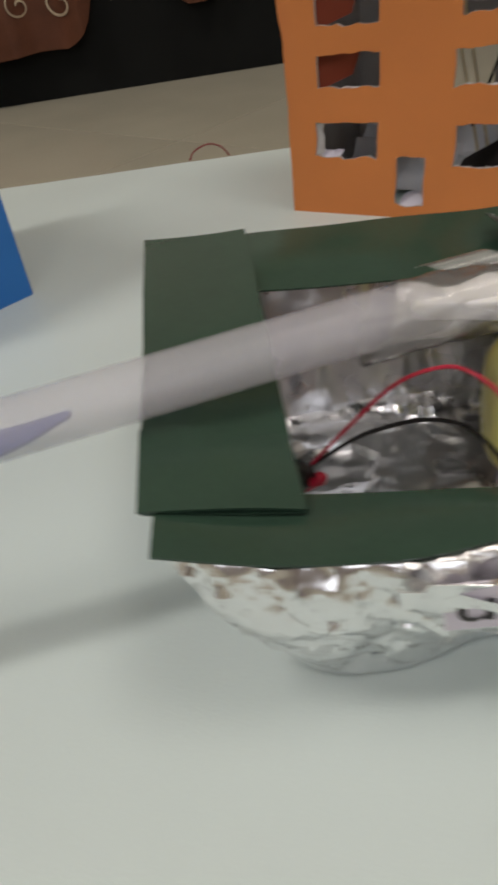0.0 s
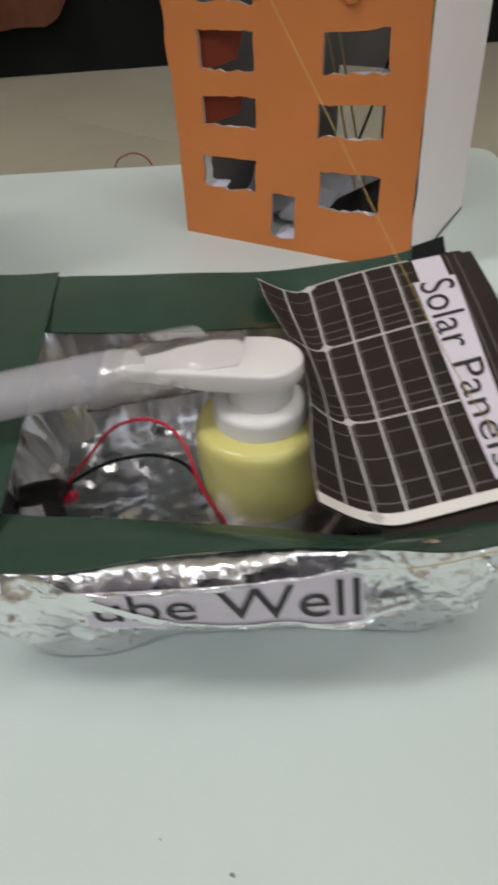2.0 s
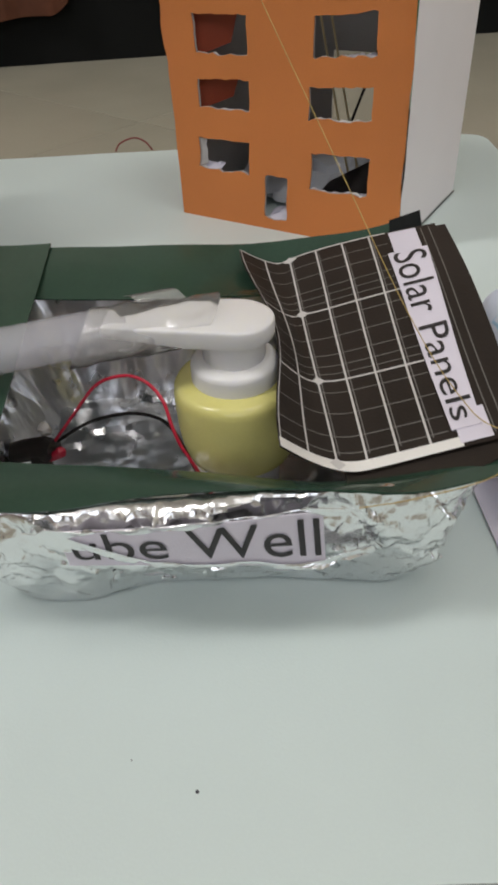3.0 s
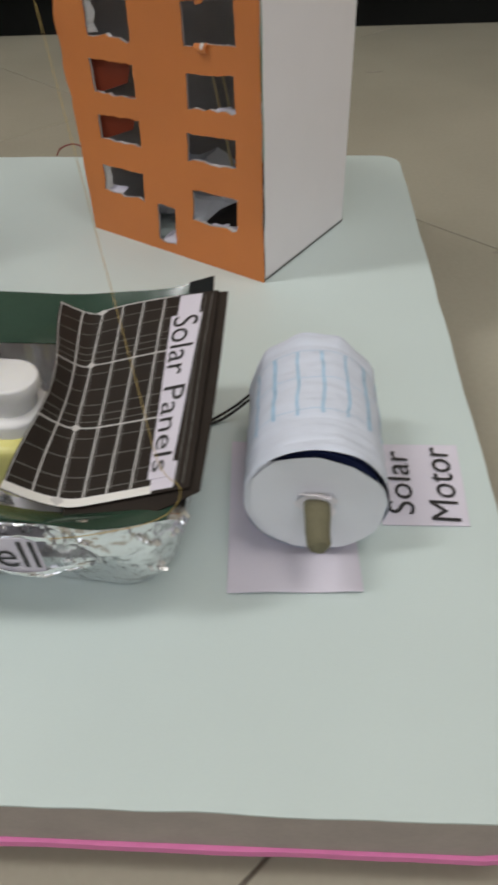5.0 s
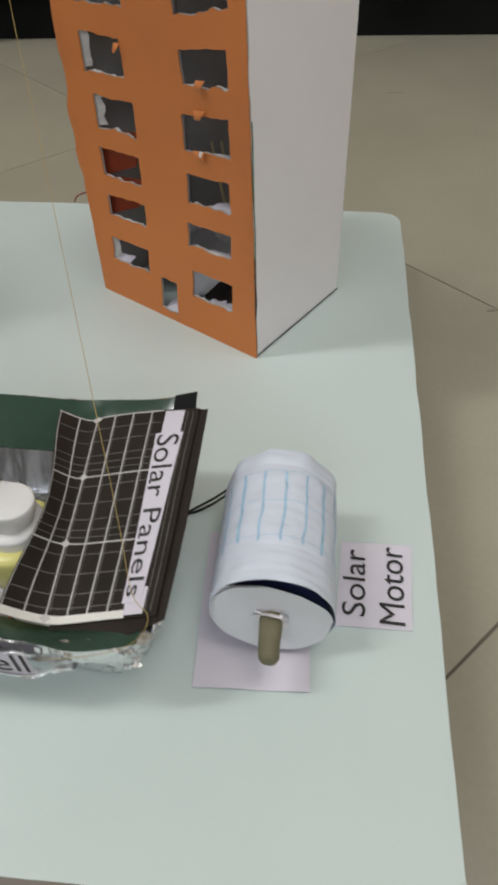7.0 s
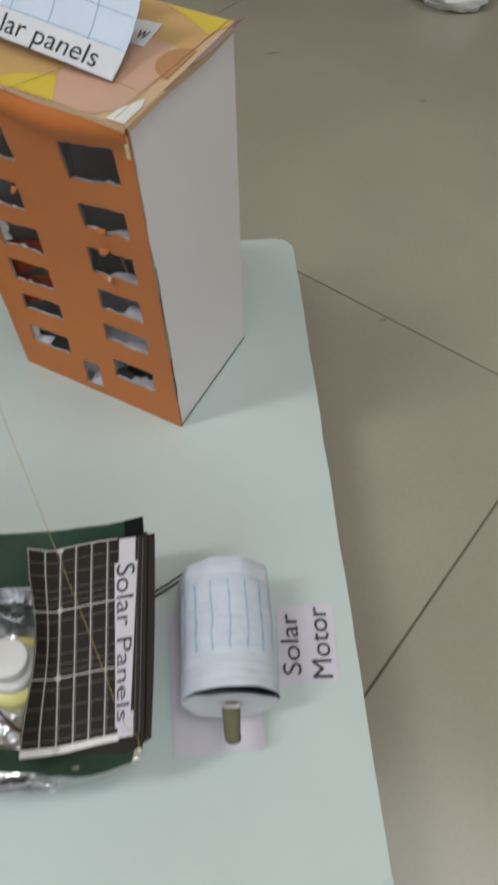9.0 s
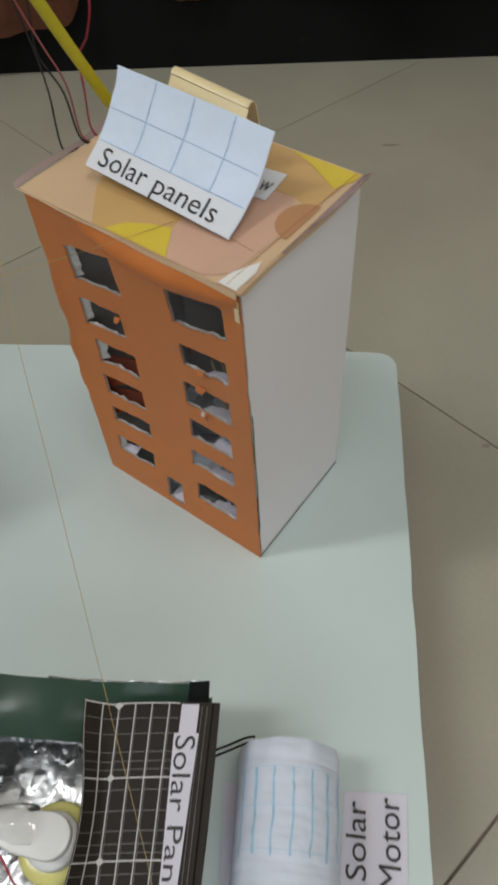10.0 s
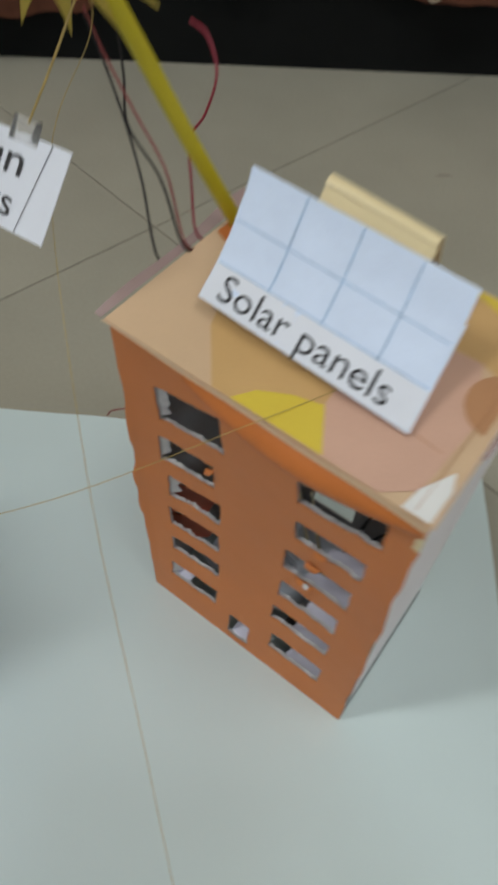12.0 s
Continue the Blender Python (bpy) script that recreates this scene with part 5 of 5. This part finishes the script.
# ---- sun on a yellow straw ----
sun = thing("sun_on_straw", Vector((0.0454, 0.4578, 0.2318)), "gold glitter card sun on a yellow straw behind the block", "sun ornament")
SUP = Vector((-0.2931, -0.3813, 0.8219)).normalized()
SRT = Vector((0.0183, 0.0062, -0.0038))
SRT = (SRT - SUP * SRT.dot(SUP)).normalized()
SCN = Vector((0.0155, 0.4065, 0.3305))
SM = Matrix((SRT, SUP, SRT.cross(SUP))).transposed().to_4x4()
SM.translation = SCN
SZ = SRT.cross(SUP)
part("straw_pole", tube([Vector((0.0664, 0.4479, 0.2050)), Vector((0.0445, 0.4314, 0.26)), Vector((0.0286, 0.4193, 0.30)) - SZ * 0.0030, Vector((0.0142, 0.4085, 0.336)) - SZ * 0.0036], 0.0029, 12, 6, 0.55, up=(0.3, -0.9, 0.2)), STICK, sun, "yellow plastic straw")
ray = []
NR = 16
for k in range(NR):
    a = -math.pi / 2 - 0.02 + 2 * math.pi * k / NR
    L = 0.0308 + 0.0014 * math.sin(k * 2.3) - 0.0058 * math.sin(a)
    for da, r in ((-math.pi / NR, 0.0194), (-0.060, L * 0.74), (0.0, L), (0.055, L * 0.76)):
        ray.append((r * math.cos(a + da), r * math.sin(a + da)))
part("ray_star", plate(ray, SM, 0.0012), SUNGOLD, sun, "gold card rays", False)
part("sun_disc", plate([(0.0170 * math.cos(2 * math.pi * k / 48), 0.0170 * math.sin(2 * math.pi * k / 48)) for k in range(48)], SM @ Matrix.Translation((0, 0, 0.0008)), 0.0008), SUNCORE, sun, "ochre centre disc", False)
part("cord_ring", tube([SM @ Vector((0.0158 * math.cos(2 * math.pi * k / 36), 0.0158 * math.sin(2 * math.pi * k / 36), 0.0014)) for k in range(37)], 0.0007, 6, 2), SUNRING, sun, "pale gold cord ring")
KN = SM @ Vector((-0.0010, -0.0188, 0.0022))
part("thread_knot", lathe([(0.0003, -0.0022), (0.0013, -0.0014), (0.0014, 0.001), (0.0003, 0.002)], Matrix.Translation(KN), 10), THREAD, sun)

# ---- tag hanging from the sun ----
TR, BRT = Vector((0.0170, 0.3979, 0.2721)), Vector((0.0114, 0.3782, 0.2509))
TW = Vector((-0.0445, 0.0205, -0.0055))
htag = thing("hanging_tag", BRT + TW * 0.5, "white paper tag lettered Sun Rays hanging on gold thread", "tag")


def tg(s, t, lift=0.0):
    p = (BRT + TW * (1 - s)).lerp(TR + TW * (1 - s), t)
    return p + (-TW).cross(TR - BRT).normalized() * (lift + 0.0012 * math.sin(math.pi * s))


ts = part("tag_sheet", sheet(lambda s, t: tg(s, t), 10, 8, 0.0004), PAPER, htag)
lettering("Sun", lambda x, y: tg(0.02 + 0.62 * x, 0.56 + 0.33 * y, 0.0003), "lettering", ts)
lettering("Rays", lambda x, y: tg(0.01 + 0.64 * x, 0.13 + 0.30 * y, 0.0003), "lettering", ts)
part("pen_line", ribbon(tg, [(0.84, 0.99), (0.74, 0.01)], 0.0003, 0.0003, 8), INK, ts)
part("clear_tape", sheet(lambda s, t: tg(0.42 + 0.30 * s, 0.90 + 0.26 * t, 0.0006 + 0.001 * math.sin(7 * s) * t), 8, 6, 0.0001), TAPE, htag, "clear tape tab")
TH = tg(0.58, 1.12, 0.0006)
alone("gold_thread", tube([KN, KN.lerp(TH, 0.5) + Vector((0.0004, 0, 0)), TH], 0.0004, 6, 6), THREAD, "gold thread holding up the paper tag", "thread")
alone("gold_thread", tube([KN + Vector((0.0006, 0, 0)), KN + Vector((0.0010, -0.0006, -0.0120)), Vector((0.0030, 0.4060, 0.2585)), Vector((0.0368, 0.3349, 0.2000)), Vector((0.0767, 0.2699, 0.150)), Vector((0.1166, 0.2049, 0.100)), Vector((0.1446, 0.1594, 0.0650)), uv(0.1355, 0.0060, 0.0510), uv(0.1420, -0.0010, 0.0486), uv(0.1408, -0.0085, 0.0478), uv(0.1340, -0.0142, 0.0480), uv(0.1190, -0.0178, 0.0476), uv(0.1080, -0.0186, 0.0470)], 0.00013, 6, 10), THREAD, "gold thread from the sun down to the tray", "thread")
alone("gold_thread", tube([on_roof(0.1166, 0.3772, 0.003), Vector((0.0877, 0.3509, 0.2236)), Vector((0.0357, 0.3027, 0.2255)), Vector((-0.0344, 0.2791, 0.2095)), Vector((-0.1126, 0.2949, 0.1797)), Vector((-0.165, 0.315, 0.1605))], 0.00013, 6, 10), THREAD, "gold thread from the roof panel to the blue block", "thread")

# ---- wires behind the block ----
for pts, m, lab in (((Vector((0.0382, 0.4243, 0.2214)), Vector((0.0341, 0.4153, 0.2256)), Vector((0.0221, 0.4354, 0.2417)), Vector((0.0117, 0.4492, 0.2554)), Vector((0.0017, 0.4569, 0.2746)), Vector((-0.0031, 0.4580, 0.2860))), BLACKWIRE, "thin black wire rising behind the block"),
                    ((Vector((0.0464, 0.4287, 0.2217)), Vector((0.0424, 0.4199, 0.2297)), Vector((0.0282, 0.4386, 0.2418)), Vector((0.0124, 0.4497, 0.2540)), Vector((0.0099, 0.4562, 0.2689)), Vector((0.0071, 0.4604, 0.2862))), BLACKWIRE, "thin black wire rising behind the block"),
                    ((Vector((0.0470, 0.4292, 0.2217)), Vector((0.0428, 0.4212, 0.2300)), Vector((0.0300, 0.4399, 0.2448)), Vector((0.0155, 0.4506, 0.2583)), Vector((0.0027, 0.4574, 0.2746)), Vector((-0.0038, 0.4592, 0.2879))), DARKREDWIRE, "thin dull red wire rising behind the block"),
                    ((Vector((0.0496, 0.4338, 0.2219)), Vector((0.0447, 0.4290, 0.2292)), Vector((0.0407, 0.4371, 0.2438)), Vector((0.0389, 0.4421, 0.2573)), Vector((0.0441, 0.4444, 0.2661)), Vector((0.0479, 0.4458, 0.2795)), Vector((0.0430, 0.4515, 0.2882)), Vector((0.0358, 0.4560, 0.2902))), CRIMSONWIRE, "thin red wire curling behind the block")):
    alone("loose_wire", tube(pts, 0.00050, 7, 8), m, lab, "wire", group="wires behind the block")
alone("red_wire_loop", tube([Vector((-0.054, 0.503, 0.0005)), Vector((-0.050, 0.504, 0.006)), Vector((-0.040, 0.506, 0.0092)), Vector((-0.032, 0.507, 0.0065)), Vector((-0.027, 0.507, 0.0005))], 0.0006, 7, 8), DARKREDWIRE, "dull red wire loop standing at the board edge", "wire")

# ---- blue card block ----
BC = [Vector((-0.0920, 0.3050, 0)), Vector((-0.1505, 0.2245, 0)), Vector((-0.2315, 0.2835, 0)), Vector((-0.1730, 0.3640, 0))]
BH = Vector((0, 0, 0.16))
block = thing("blue_card_block", (BC[0] + BC[2]) / 2, "plain bright blue card block standing on the board", "model building")
for k in range(4):
    p, q = BC[k], BC[(k + 1) % 4]
    part("card_wall", sheet(lambda s, t: p.lerp(q, s) + BH * t, 6, 8, 0.0008), BLUECARD, block)
part("card_top", sheet(lambda s, t: BC[0].lerp(BC[1], s).lerp(BC[3].lerp(BC[2], s), t) + BH * 1.001, 6, 6, 0.0008), BLUECARD, block)

# ---- small things on the floor and board ----


def crumple(s, t):
    a, b = 2 * math.pi * s, math.pi * t
    d = Vector((math.cos(a) * math.sin(b), math.sin(a) * math.sin(b), math.cos(b)))
    r = 0.85 + 0.25 * noise.noise(d * 1.6) + 0.30 * facet_noise(d, 2.4, 3) + 0.10 * facet_noise(d, 6, 1)
    return Vector((0.402, 1.165, FLOOR + 0.018)) + Vector((d.x * 0.047 * r, d.y * 0.036 * r, max(-0.0178, d.z * 0.023 * r)))


alone("crumpled_rag", closed(lambda s, t: crumple(s, 0.02 + 0.96 * t), 40, 22), RAG, "crumpled white rag lying on the tiled floor", "rag")
for x, y, r in ((0.1055, 0.067, 0.00045), (0.0895, 0.0715, 0.00022)):
    alone("crumb", lathe([(0.0001, 0), (r, 0.0001), (r * 0.7, r * 0.6), (0.0001, r * 0.7)], Matrix.Translation((x, y, 0)), 8), SPECK, "tiny dark crumb on the chart paper", "crumb", group="crumbs")

for x, y, a, b in ((0.157, 0.998, 0.009, 0.0022), (0.348, 0.895, 0.0045, 0.0030), (0.2955, 0.5165, 0.0035, 0.0022)):
    part("scuff", slab([(x + a * (1 + 0.3 * math.sin(3 * k + x * 90)) * math.cos(k * math.pi / 6), y + b * (1 + 0.3 * math.cos(2 * k + y * 70)) * math.sin(k * math.pi / 6) + 0.3 * a * math.cos(k * math.pi / 6)) for k in range(12)], FLOOR + 0.0002, FLOOR + 0.0004), SCUFF, floor, "faint dark scuff", False)

# ---- floor tiles ----
TS, GAP = 0.6775, 0.0016
TD, TN = Vector((0.545, 0.839)), Vector((0.839, -0.545))
h = (TS - GAP) / 2


def clipped(poly):
    """Outline kept within the four walls."""
    for ax, lim, sg in ((0, R0[0], 1), (0, R1[0], -1), (1, R0[1], 1), (1, R1[1], -1)):
        out = []
        for p, q in zip(poly, poly[1:] + poly[:1]):
            dp, dq = sg * (p[ax] - lim), sg * (q[ax] - lim)
            if dp >= 0:
                out.append(p)
            if dp * dq < 0:
                out.append(p.lerp(q, dp / (dp - dq)))
        poly = out
        if len(poly) < 3:
            return []
    return poly


def tile_mesh(outline):
    bm = slab([tuple(p) for p in outline], -0.006, 0.0)
    bmesh.ops.bevel(bm, geom=[e for e in bm.edges if all(v.co.z > -0.001 for v in e.verts)], offset=0.0003, segments=1, affect="EDGES")
    me = bpy.data.meshes.new("tile")
    bm.to_mesh(me)
    bm.free()
    me.materials.append(TILE)
    return me


whole = tile_mesh([TN * x + TD * y for x, y in ((-h, -h), (h, -h), (h, h), (-h, h))])
for i in range(-6, 7):
    for j in range(-6, 7):
        c = TD * (0.599 + (j + 0.5) * TS) + TN * (0.1325 + (i + 0.5) * TS)
        corners = [c + TN * x + TD * y for x, y in ((-h, -h), (h, -h), (h, h), (-h, h))]
        cut = clipped(corners)
        if not cut:
            continue
        uncut = all((a - b).length < 1e-6 for a, b in zip(cut, corners)) and len(cut) == 4
        o = new("tile", whole if uncut else tile_mesh([p - c for p in cut]))
        o.matrix_basis = Matrix.Translation((c.x, c.y, FLOOR))
        o.parent = floor
